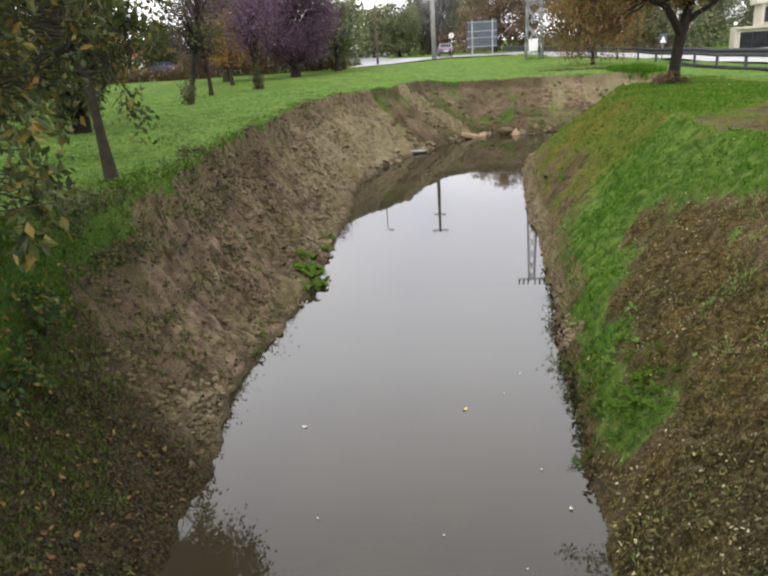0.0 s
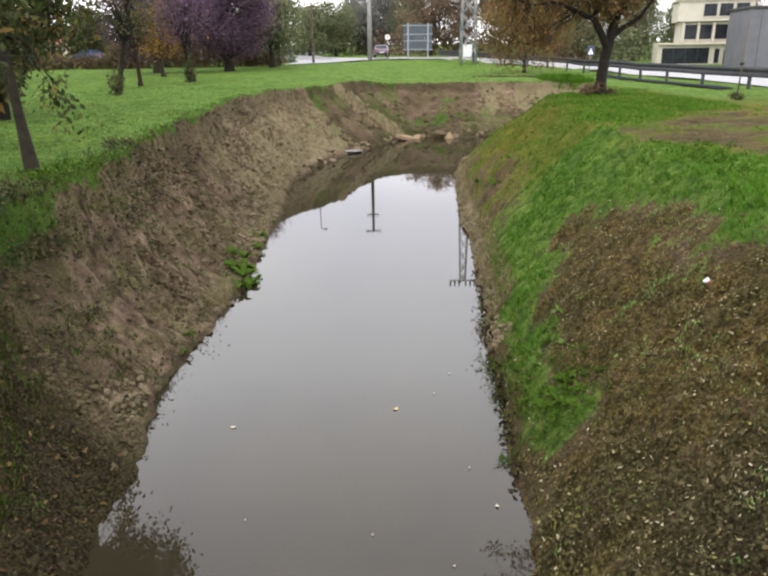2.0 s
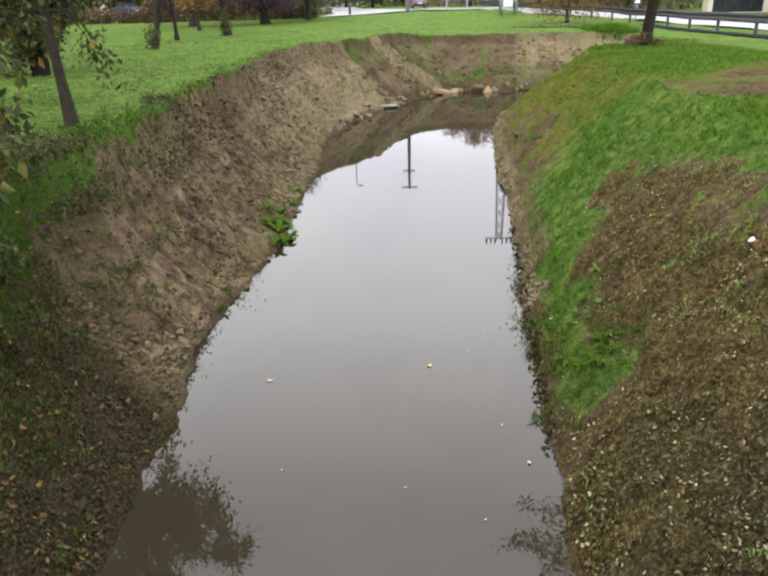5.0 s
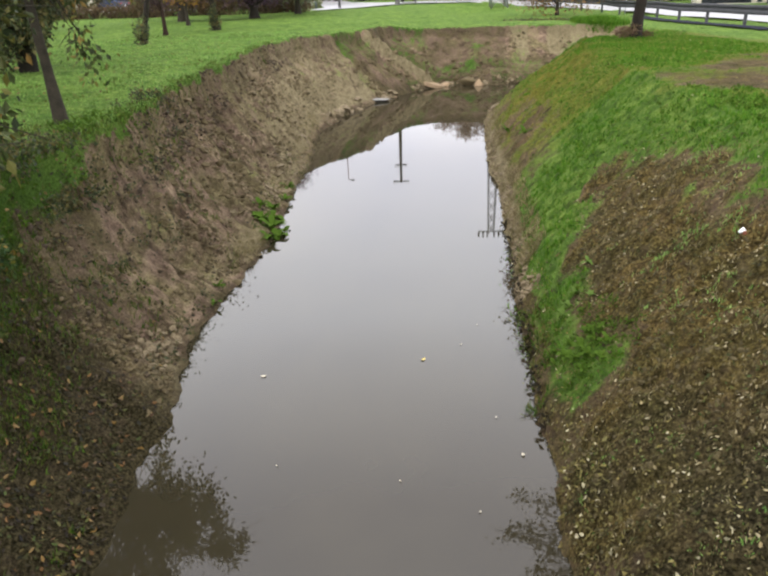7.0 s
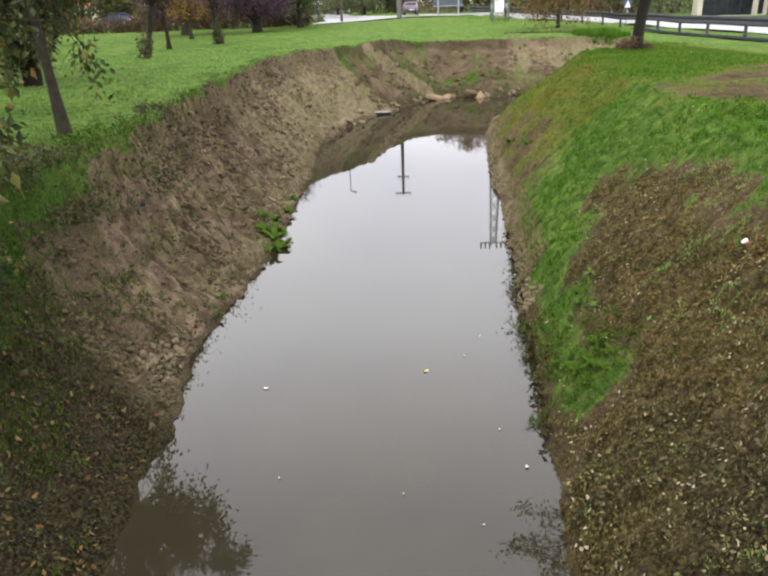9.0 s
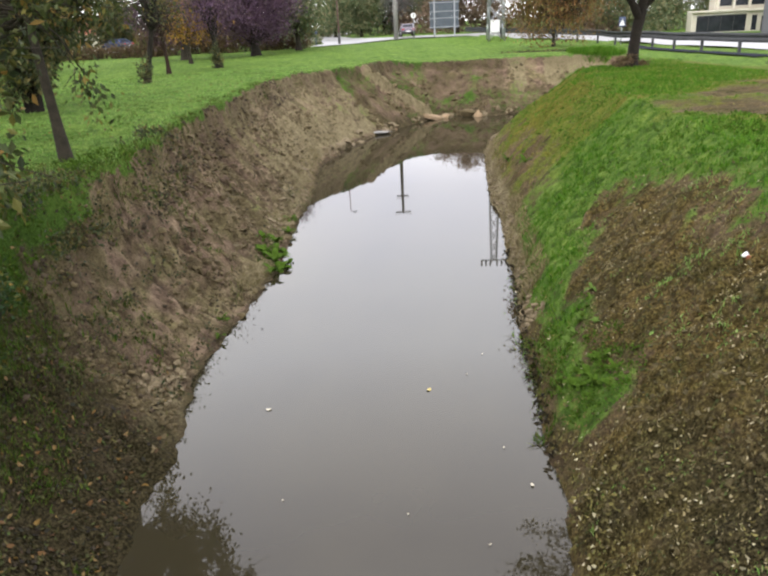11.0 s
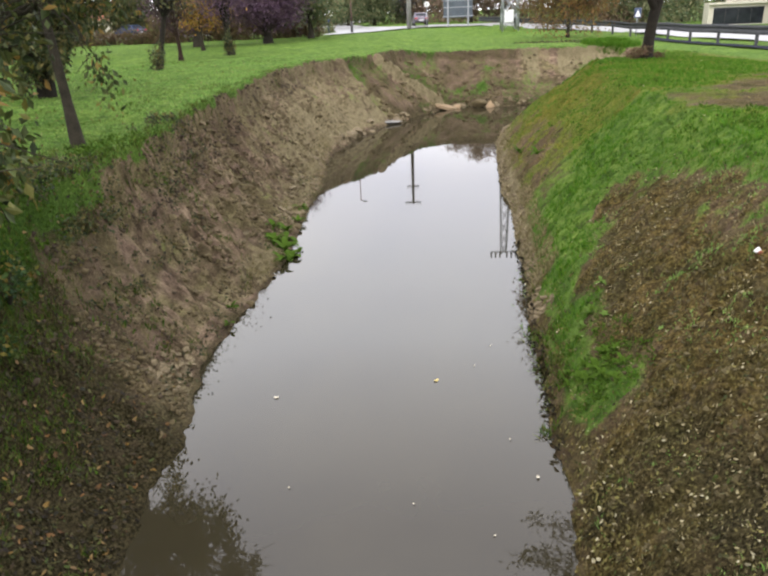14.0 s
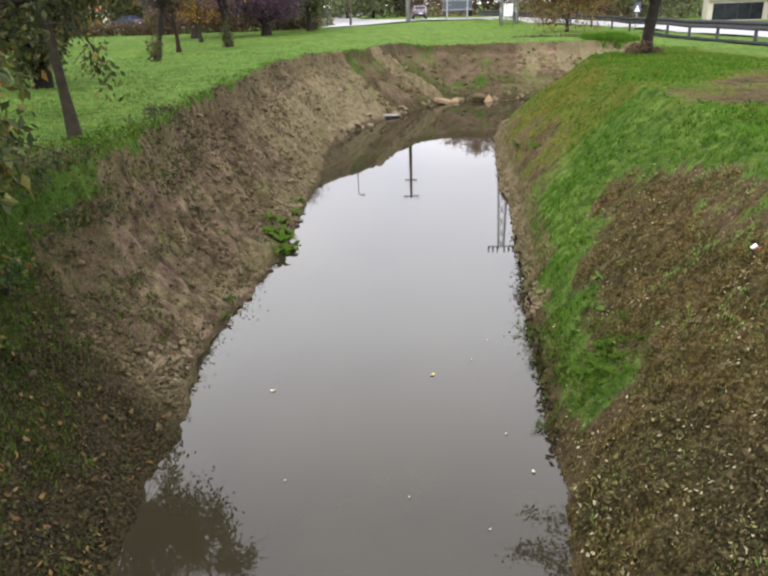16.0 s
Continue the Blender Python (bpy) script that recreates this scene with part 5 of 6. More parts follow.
hedge(-15.2, 64.0, 2, 7.2, 2.6, "long brown clipped hedge at the lawn's end", 20000, 77, HEDGE)
hedge(-28.0, 64.5, 1, 5.6, 1.25, "low brown hedge before the road", 7000, 79, HEDGE)
hedge(-43.0, 63.0, -4, 10, 3.0, "tall dark hedge behind the lawn trees", 22000, 78, LEAF_DARK)


def woods(name, label, line, tall, count, leaf, seed, mat):
    """The tangle of shrubs under the far trees, past counting."""
    rng = np.random.default_rng(seed)
    s = rng.integers(0, len(line) - 1, count // 12)
    q = rng.uniform(0, 1, len(s))
    p = np.array(line, float)
    c = p[s] * (1 - q[:, None]) + p[s + 1] * q[:, None] + rng.normal(size=(len(s), 2)) * 1.6
    hgt = tall * rng.uniform(0.05, 1.0, len(s)) * (0.5 + value(c[:, 0] / 5, c[:, 1] / 5, seed))
    z0 = land(c[:, 0], c[:, 1], False)[0]
    v, f = leaf_cloud(np.column_stack([c, z0 + hgt]), (0.8, 0.6, 0.5), count, leaf, rng)
    tagged(new(name, mesh_of(name, v, f, mat)), label, "undergrowth", kind="stuff")


woods("undergrowth", "brown and olive undergrowth beneath the far trees", [(-1, 126), (10, 112), (22, 109), (34, 114)], 3.6, 9000, 0.5, 401, LEAF_BROWN)
woods("undergrowth", "green undergrowth beneath the far roadside trees", [(-30, 118), (-20, 124), (-14, 122), (-4, 121), (2, 128)], 2.4, 7000, 0.5, 402, LEAF_GREEN)
woods("undergrowth", "green shrubs behind the road and beside the office", [(30, 116), (38, 112), (46, 122), (62, 125), (90, 120)], 4.5, 9000, 0.55, 403, LEAF_GREEN)
woods("undergrowth", "dark shrubs behind the lawn", [(-70, 70), (-50, 80), (-38, 92), (-24, 100)], 4.0, 8000, 0.5, 404, LEAF_DARK)

# ---- the footbridge under the camera ----
def footbridge():
    ob = thing("footbridge", (0, 0, 2.65), "concrete footbridge with rusty red pipe railing", "bridge")
    part("deck", box((14, 2.6, 0.25), (0, -0.6, -0.125), 0.02), CONCRETE, ob)
    for y in (0.62, -1.8):
        part("beam", box((12, 0.25, 0.35), (0, y, -0.42), 0.02), CONCRETE, ob)
    for y in (0.755, -1.8):
        # the old pipe is bent down between its middle posts
        sag = [(x, y, 0.994 + 0.019 * x - (0.105 * math.cos(x * math.pi / 2) if abs(x) < 1 else 0)) for x in np.linspace(-6, 6, 121)]
        part_mesh("handrail", mesh_of("handrail", *tube(sag, [0.024] * len(sag), 20), RUST, True), ob, "rusty red pipe, bright streak painted along the top")
        part("lower_rail", rod((-6, y, 0.42), (6, y, 0.42), 0.016, sides=12), RUST, ob)
        for k in (-5, -3, -1, 1, 3, 5):
            part("post", rod((k, y, 0), (k, y, 0.989 + 0.019 * k), 0.021, sides=12), RUST, ob)


footbridge()


# ---- shore and bank things ----
def rock(place, size, material, name, label, category, seed, turn=0, flat=0.5):
    rng = np.random.default_rng(seed)
    bm = bmesh.new()
    bmesh.ops.create_icosphere(bm, subdivisions=3, radius=1)
    for _ in range(11):
        n, d = Vector(rng.normal(size=3)).normalized(), rng.uniform(0.3, 0.7)
        for v in bm.verts:
            v.co -= n * max(0.0, v.co.dot(n) - d)
    for v in bm.verts:
        k = 1 + 0.12 * noise.noise(v.co * 1.7 + Vector((seed, 0, 0))) + 0.1 * noise.noise(v.co * 4 + Vector((0, seed, 0)))
        q = v.co * k * 1.35
        v.co = (q.x * size[0], q.y * size[1], q.z * size[2])
    me = bpy.data.meshes.new(name)
    bm.to_mesh(me)
    bm.free()
    me.materials.append(material)
    ob = new(name, me)
    ob.matrix_world = pose(*place, *rng.uniform(-12, 12, 2), turn)
    return tagged(ob, label, category)


rock((1.72, 34.6, 0.1), (0.58, 0.3, 0.17), SLAB, "concrete_slab", "broken pale concrete slab at the water's edge", "slab", 3, 18)
rock((2.3, 34.95, 0.06), (0.3, 0.22, 0.16), SLAB, "concrete_slab", "small broken concrete lump at the water's edge", "slab", 4, 40)
rock((3.35, 35.1, 0.05), (0.4, 0.28, 0.24), EARTH, "stone", "pale lump of earth and stone at the shore", "stone", 5, 10)
rock((3.9, 35.0, 0.05), (0.26, 0.22, 0.34), SLAB, "stone", "pale lump of earth and stone at the shore", "stone", 6, 70)
rock((-0.95, 30.5, 0.02), (0.5, 0.24, 0.1), CONCRETE, "concrete_slab", "flat pale slab lying at the shore", "slab", 8, 25)
rock((-0.3, 31.7, 0.04), (0.2, 0.14, 0.09), SLAB, "stone", "pale stone at the shore", "stone", 9, 30)
for i, (x, y, s) in enumerate(((-3.0, 7.25, 0.1), (-2.96, 6.85, 0.08), (-3.06, 7.6, 0.07), (-2.92, 6.5, 0.07), (-2.72, 11.9, 0.1), (-2.85, 10.6, 0.1), (-2.7, 14.9, 0.12), (-2.75, 16.6, 0.12), (-2.62, 26.0, 0.16), (-2.3, 27.2, 0.18), (-1.6, 29.0, 0.16))):
    rock(at(x, y, 0.03), (s, s * 0.8, s * 0.55), EARTH, "clod", "dry lump of earth near the water", "clod", 20 + i, 37 * i)


def rosette(place, label, leaves, count, length, seed, name="plant", stiff=0.8):
    """A broad-leaved weed: long arching leaves out of one root."""
    rng = np.random.default_rng(seed)
    ob = thing(name, place, label, "plant")
    for k in range(count):
        a, s = rng.uniform(0, 2 * math.pi), length * rng.uniform(0.55, 1.1)
        up = stiff * rng.uniform(0.6, 1.2)
        d, side = Vector((math.cos(a), math.sin(a), 0)), Vector((-math.sin(a), math.cos(a), 0))
        verts, faces = [], []
        for i in range(6):
            t = i / 5
            p = d * s * t * 0.85 + Vector((0, 0, s * (up * t - 0.75 * t * t)))
            w = s * 0.17 * math.sin(math.pi * (0.12 + 0.88 * t)) ** 0.8
            verts += [p - side * w + Vector((0, 0, w * 0.35)), p, p + side * w + Vector((0, 0, w * 0.35))]
            if i:
                o = 3 * i - 3
                faces += [(o, o + 1, o + 4, o + 3), (o + 1, o + 2, o + 5, o + 4)]
        part_mesh("leaf", mesh_of("leaf", verts, faces, leaves, True), ob)
    return ob


for i, (x, y, c, s) in enumerate(((-2.66, 13.3, 18, 0.38), (-2.5, 12.95, 16, 0.34), (-2.74, 13.8, 16, 0.36), (-2.42, 13.3, 14, 0.32), (-2.9, 13.5, 14, 0.34), (-2.62, 12.7, 12, 0.28), (-2.8, 14.4, 12, 0.3), (-2.7, 15.4, 10, 0.28), (-2.78, 16.4, 9, 0.26), (-3.0, 14.0, 10, 0.28), (-2.95, 9.7, 7, 0.15), (-3.05, 10.3, 7, 0.16))):
    rosette(at(x, y), "lush green dock plant leaning over the water", WEED, c, s, 200 + i, stiff=1.1)
for i, (x, y, c, s, lm) in enumerate(((2.1, 7.95, 16, 0.156, PALE_WEED), (2.22, 8.1, 14, 0.144, PALE_WEED), (2.0, 7.8, 12, 0.144, PALE_WEED), (2.3, 7.75, 12, 0.12, PALE_WEED), (1.85, 6.95, 16, 0.15, WEED), (2.00, 6.85, 16, 0.161, WEED), (2.12, 6.75, 16, 0.15, WEED), (1.95, 7.10, 16, 0.138, WEED), (2.10, 7.00, 16, 0.161, WEED), (1.82, 7.25, 16, 0.138, WEED), (2.20, 6.60, 16, 0.138, WEED), (2.00, 6.60, 16, 0.15, WEED), (1.90, 6.45, 16, 0.127, WEED), (2.08, 6.40, 16, 0.127, WEED), (2.22, 6.95, 16, 0.138, WEED), (1.75, 7.05, 16, 0.115, WEED), (1.90, 6.75, 16, 0.15, WEED), (2.45, 8.5, 10, 0.144, PALE_WEED), (2.95, 19.0, 12, 0.3, WEED), (3.1, 17.2, 12, 0.3, WEED))):
    rosette(at(x, y), "pale broad-leaved weed on the bank" if lm is PALE_WEED else "green broad-leaved weed near the shore", lm, c, s, 220 + i, stiff=1.2)


def spread_points(n, rng, x0, x1, y0, y1, keep):
    out = np.zeros((0, 2))
    while len(out) < n:
        q = np.stack([rng.uniform(x0, x1, n * 2), y0 + (y1 - y0) * rng.uniform(0, 1, n * 2) ** 1.5], -1)
        z, u, past = land(q[:, 0], q[:, 1])
        out = np.concatenate([out, q[keep(q[:, 0], q[:, 1], z, u, past, rng.uniform(0, 1, len(q)))]])
    return out[:n]


def blades(name, label, pts, material, tall, wide, rng, lean=0.5, per=3):
    """Tufts of grass: each blade one tapered, bent strip."""
    p = np.repeat(pts, per, 0) + rng.normal(size=(len(pts) * per, 2)) * wide * 3
    z, _, _ = land(p[:, 0], p[:, 1])
    n = len(p)
    a = rng.uniform(0, 2 * np.pi, n)
    h = tall * rng.uniform(0.5, 1.3, n) * np.clip(0.55 + value(p[:, 0] * 0.9, p[:, 1] * 0.9, 5), 0.5, 1.6)
    d = np.stack([np.cos(a), np.sin(a), 0 * a], -1)
    s = np.stack([-np.sin(a), np.cos(a), 0 * a], -1) * (wide * rng.uniform(0.6, 1.3, n))[:, None]
    base = np.stack([p[:, 0], p[:, 1], z - 0.01], -1)
    up = np.stack([0 * h, 0 * h, h], -1)
    l = (lean * rng.uniform(0.1, 1.2, n) * h)[:, None]
    v = np.stack([base - s, base + s, base + up * 0.6 + d * l * 0.4 + s * 0.7, base + up * 0.6 + d * l * 0.4 - s * 0.7, base + up + d * l], 1).reshape(-1, 3)
    i = np.arange(n)[:, None] * 5
    faces = (i + np.array([[0, 1, 2, 3]])).tolist() + (i + np.array([[3, 2, 4]])).tolist()
    tagged(new(name, mesh_of(name, v, faces, material)), label, "grass", kind="stuff")


R = np.random.default_rng(9)


def weed_clumps(name, label, pts, material, leaf, wide, tall, per, rng):
    """Low broad-leaved weeds: a mound of small leaves over each root."""
    z, _, _ = land(pts[:, 0], pts[:, 1])
    k = rng.uniform(0.5, 1.3, len(pts))
    c = np.concatenate([np.column_stack([pts + rng.normal(size=pts.shape) * wide * 0.5, z + tall * k * h]) for h in (0.15, 0.5, 0.9)])
    v, f = leaf_cloud(c, (wide * 0.5, wide * 0.5, tall * 0.25), len(pts) * per, leaf, rng, 0.1, 0.6)
    tagged(new(name, mesh_of(name, v, f, material)), label, "weeds", kind="stuff")




def turf_at(x, y, u, past):
    return covers(x, y, u, past)[:, 0]


def on_left(x, y, z, u, past, r):
    return (u >= 0.8) & (turf_at(x, y, u, past) > 0.5) & (past < 9) & (z > 0.3) & ((y > 7.5 + 3.5 * r) | (past > 2))


def on_right(x, y, z, u, past, r):
    return (u > 0.08) & (turf_at(x, y, u, past) > 0.55 + 0.3 * r) & (z > 0.05)


def on_rim(x, y, z, u, past, r):
    return ((u > 0.9) | (past > 0)) & (past < 0.35) & (z > 1.2)


blades("lawn_grass", "short green lawn grass", spread_points(16000, R, -16, -4.2, 3, 34, on_left), GRASS, 0.055, 0.007, R, 0.9, 4)
blades("lawn_tufts", "darker tufts standing in the lawn", spread_points(1600, R, -15, -4.4, 3, 34, lambda x, y, z, u, past, r: (u >= 1) & (past > 0.1) & (value(x * 1.1, y * 0.8, 18) > 0.55 + 0.3 * r)), RANK, 0.06, 0.008, R, 0.8, 5)
blades("bank_grass", "short bright green grass on the bank", spread_points(22000, R, 1.4, 10, 3, 27, on_right), GRASS_BANK, 0.052, 0.007, R, 0.9, 5)
blades("bank_tufts", "thicker tufts standing in the bank grass", spread_points(1100, R, 1.6, 9, 4, 24, lambda x, y, z, u, past, r: (u > 0.15) & (turf_at(x, y, u, past) > 0.6) & (value(x * 1.3, y * 1.0, 17) > 0.45 + 0.35 * r)), GRASS_BANK, 0.066, 0.009, R, 1.1, 9)
blades("rim_grass", "rank grass overhanging the ditch's edge", spread_points(2400, R, -5.4, -3.9, 2.5, 31, lambda x, y, z, u, past, r: on_rim(x, y, z, u, past, r) & (value(x * 1.3, y * 1.3, 19) > 0.3 + 0.4 * r)), RANK, 0.06, 0.008, R, 1.2, 4)
blades("rim_grass", "green grass along the ditch's edge", spread_points(2600, R, -5.6, -3.9, 2.5, 31, lambda x, y, z, u, past, r: (past > 0.02) & (past < 0.6) & (z > 1.2)), GRASS, 0.06, 0.007, R, 0.9, 4)
blades("rim_grass", "rank grass along the far edge of the ditch", spread_points(500, R, -5, 9, 30, 39.5, lambda x, y, z, u, past, r: (past > 0.05) & (past < 0.6)), GRASS, 0.05, 0.01, R, 1.0, 4)
blades("verge_grass", "rank green growth on the near bank", spread_points(11000, R, -5.6, -3.2, 2.5, 11.0, lambda x, y, z, u, past, r: (u > 0.35) & (y < 11.0 - 2.5 * r) & (x < -4.15 - 0.13 * (y - 7.0) + 0.5 * (y < 8.2)) & (within(x + 1.2 * rough(x, y, 0.8, 57), y + 1.2 * rough(x, y, 0.8, 58), GREEN_L) > 0.6 * r - 0.5)), RANK, 0.055, 0.006, R, 1.2, 4)
blades("tall_grass", "mound of tall rank grass at the back of the ditch", spread_points(1500, R, 9.4, 12.6, 38.6, 42, lambda x, y, z, u, past, r: (u > 0.9) & (np.hypot((x - 10.9) / 1.5, (y - 40) / 1.4) < 0.5 + 0.6 * r)), GRASS_BANK, 0.28, 0.014, R, 0.9, 4)
blades("shore_grass", "dry straw along the waterline", spread_points(1100, R, 1.2, 3.6, 10.5, 25.5, lambda x, y, z, u, past, r: (u > 0.005) & (u < 0.16) & (value(x, y * 1.2, 14) > 0.35)), STRAW, 0.09, 0.007, R, 1.4, 4)
blades("shore_grass", "dry straw and roots at the foot of the bank", spread_points(500, R, -3.3, -2.5, 8.5, 27, lambda x, y, z, u, past, r: (u > 0.02) & (u < 0.22) & (value(x * 1.3, y * 0.8, 15) > 0.55)), STRAW, 0.1, 0.006, R, 1.4, 4)
blades("shore_weeds", "dark trailing weeds at the waterline", spread_points(170, R, 1.2, 2.4, 6.6, 12, lambda x, y, z, u, past, r: (u < 0.07) & (z > -0.06) & (value(x * 2, y * 1.6, 16) > 0.5)), RANK, 0.06, 0.014, R, 1.8, 6)
blades("bank_weeds", "sparse green sprouts in the bare earth", spread_points(380, R, -4.6, -2.7, 3.5, 16, lambda x, y, z, u, past, r: (u > 0.1) & (u < 0.9) & (value(x * 1.1, y * 0.9, 25) > 0.62)), RANK, 0.07, 0.008, R, 1.0, 4)
blades("dry_stalks", "short dry stalks standing among the fallen leaves", spread_points(1300, R, 1.4, 4.4, 2.5, 11.2, lambda x, y, z, u, past, r: (u > 0.05) & (within(x, y, BROWN_R) > 0.1) & (value(x * 1.9, y * 1.9, 36) > 0.3 + 0.4 * r)), STRAW, 0.05, 0.005, R, 0.9, 3)
blades("bank_weeds", "sparse green sprouts among the fallen leaves", spread_points(800, R, 1.4, 4.4, 2.5, 11.5, lambda x, y, z, u, past, r: (u > 0.05) & inside(x, y, BROWN_R) & (value(x * 2.3, y * 2.3, 35) > 0.5 + 0.4 * r)), GRASS, 0.04, 0.006, R, 1.0, 4)


weed_clumps("rim_weeds", "dark leafy weeds overhanging the edge of the turf", spread_points(150, R, -5.4, -3.9, 8, 14.5, lambda x, y, z, u, past, r: (u > 0.84) & (past < 0.5) & (z > 1.2) & (value(x * 0.8, y * 0.55, 67) > 0.3 + 0.4 * r)), LEAF_DARK, 0.06, 0.12, 0.13, 24, R)
weed_clumps("rim_weeds", "green weeds along the edge of the turf", spread_points(110, R, -5.4, -3.9, 7, 15, lambda x, y, z, u, past, r: (u > 0.88) & (past < 0.6) & (z > 1.2) & (value(x * 0.8, y * 0.55, 66) > 0.35 + 0.4 * r)), WEED, 0.055, 0.11, 0.12, 24, R)
weed_clumps("rim_weeds", "olive weeds and sprouts on the upper bank", spread_points(110, R, -4.9, -3.4, 5, 12, lambda x, y, z, u, past, r: (u > 0.5) & (u < 1) & (value(x * 1.1, y * 0.7, 68) > 0.4 + 0.45 * r)), LEAF_DARK, 0.05, 0.09, 0.07, 16, R)
weed_clumps("bank_weeds", "dark leafy clumps in the bank grass", spread_points(130, R, 1.7, 6.5, 6, 20, lambda x, y, z, u, past, r: (u > 0.12) & (turf_at(x, y, u, past) > 0.5) & (value(x * 0.8, y * 0.6, 65) > 0.35 + 0.4 * r)), WEED, 0.05, 0.1, 0.07, 20, R)
weed_clumps("bank_weeds", "bright small-leaved weeds near the shore", spread_points(60, R, 1.7, 2.5, 6.2, 8.6, lambda x, y, z, u, past, r: (u > 0.08) & (u < 0.5)), WEED, 0.04, 0.09, 0.08, 26, R)
weed_clumps("shore_weeds", "small olive sprouts along the foot of the bank", spread_points(90, R, -3.4, -2.5, 6.5, 20, lambda x, y, z, u, past, r: (u > 0.03) & (u < 0.3) & (value(x * 1.3, y * 0.6, 69) > 0.45 + 0.4 * r)), LEAF_DARK, 0.045, 0.07, 0.05, 14, R)


def litter(name, label, pts, material, size, rng, lift_=0.008):
    """Fallen leaves lying on the ground, each a small curled blade."""
    n = len(pts)
    z, _, _ = land(pts[:, 0], pts[:, 1])
    e = 0.04
    gx = (land(pts[:, 0] + e, pts[:, 1])[0] - land(pts[:, 0] - e, pts[:, 1])[0]) / (2 * e)
    gy = (land(pts[:, 0], pts[:, 1] + e)[0] - land(pts[:, 0], pts[:, 1] - e)[0]) / (2 * e)
    nrm = np.stack([-gx, -gy, np.ones(n)], -1) + rng.normal(size=(n, 3)) * 0.45
    nrm /= np.linalg.norm(nrm, axis=1, keepdims=True)
    a = np.cross(nrm, rng.normal(size=(n, 3)))
    a /= np.linalg.norm(a, axis=1, keepdims=True)
    b = np.cross(nrm, a)
    s = size * rng.uniform(0.5, 1.4, (n, 1))
    w = s * rng.uniform(0.22, 0.75, (n, 1))
    c = np.stack([pts[:, 0], pts[:, 1], z], -1) + nrm * (lift_ + 0.01 * rng.uniform(0, 1, (n, 1)))
    curl = nrm * s * rng.uniform(-0.05, 0.45, (n, 1))
    v = np.stack([c - a * s * 0.5 + curl, c - a * s * 0.15 + b * w * 0.5, c + a * s * 0.3 + b * w * 0.35, c + a * s * 0.55 + curl * 0.8, c + a * s * 0.3 - b * w * 0.35, c - a * s * 0.15 - b * w * 0.5], 1).reshape(-1, 3)
    i = np.arange(n)[:, None] * 6
    faces = (i + np.array([[0, 1, 2, 5]])).tolist() + (i + np.array([[5, 2, 3, 4]])).tolist()
    tagged(new(name, mesh_of(name, v, faces, material)), label, "leaves", kind="stuff")


litter("fallen_leaves", "pale brown fallen leaves on the bare bank", spread_points(5600, R, 1.2, 4.6, 2, 12.5, lambda x, y, z, u, past, r: (u > 0.01) & (value(x * 2.2, y * 2.2, 63) * 0.35 + value(x * 8, y * 8, 64) * 0.65 > 0.3 + 0.4 * r) & (within(x, y, BROWN_R) > 0.35 * r * r - 0.3)), FALLEN, 0.029, R)
litter("fallen_leaves", "mouldering olive-brown leaves on the bare bank", spread_points(3600, R, 1.2, 4.6, 2, 12.5, lambda x, y, z, u, past, r: (u > 0.01) & (value(x * 2.2, y * 2.2, 63) * 0.35 + value(x * 8, y * 8, 64) * 0.65 < 0.6 - 0.4 * r) & (within(x, y, BROWN_R) > 0.35 * r * r - 0.3)), MOULD, 0.036, R)
litter("fallen_leaves", "bleached pale leaves scattered over the bare bank", spread_points(1500, R, 1.3, 4.6, 2, 11.5, lambda x, y, z, u, past, r: (u > 0.02) & (value(x * 1.6, y * 1.6, 62) > 0.3 + 0.3 * r) & (within(x, y, BROWN_R) > 0.15)), BLEACHED, 0.031, R, 0.014)
litter("fallen_leaves", "few pale leaves on the grass bank", spread_points(700, R, 1.6, 9, 3, 24, lambda x, y, z, u, past, r: (u > 0.1)), FALLEN, 0.05, R, 0.03)
litter("fallen_leaves", "brown, orange and yellow leaves on the near bank", spread_points(950, R, -5, -2.75, 2, 9.0, lambda x, y, z, u, past, r: (u > 0.04) & (r < np.clip((9.0 - y) / 4.5, 0, 1) ** 1.3)), FALLEN_WARM, 0.06, R, 0.014)
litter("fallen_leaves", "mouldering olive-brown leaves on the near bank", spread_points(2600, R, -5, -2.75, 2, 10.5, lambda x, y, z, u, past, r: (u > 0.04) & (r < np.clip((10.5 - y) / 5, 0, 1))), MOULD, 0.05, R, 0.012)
litter("fallen_leaves", "dark fallen leaves on the near bank", spread_points(3000, R, -5, -2.7, 2, 9.0, lambda x, y, z, u, past, r: (u > 0.02) & (r < np.clip((9.2 - y) / 4.5, 0, 1) ** 1.2)), DEAD, 0.05, R)
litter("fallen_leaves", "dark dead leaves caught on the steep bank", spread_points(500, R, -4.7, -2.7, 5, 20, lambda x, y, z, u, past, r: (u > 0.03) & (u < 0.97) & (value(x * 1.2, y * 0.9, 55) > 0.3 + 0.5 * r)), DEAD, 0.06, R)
litter("fallen_leaves", "brown fallen leaves along the water's edge", spread_points(1500, R, 1.1, 2.4, 3, 12, lambda x, y, z, u, past, r: (u > 0.0) & (u < 0.12) & (z > 0)), FALLEN, 0.045, R)
litter("fallen_leaves", "few fallen leaves on the lawn", spread_points(500, R, -14, -4.4, 4, 30, lambda x, y, z, u, past, r: (u >= 1)), FALLEN_WARM, 0.06, R, 0.04)


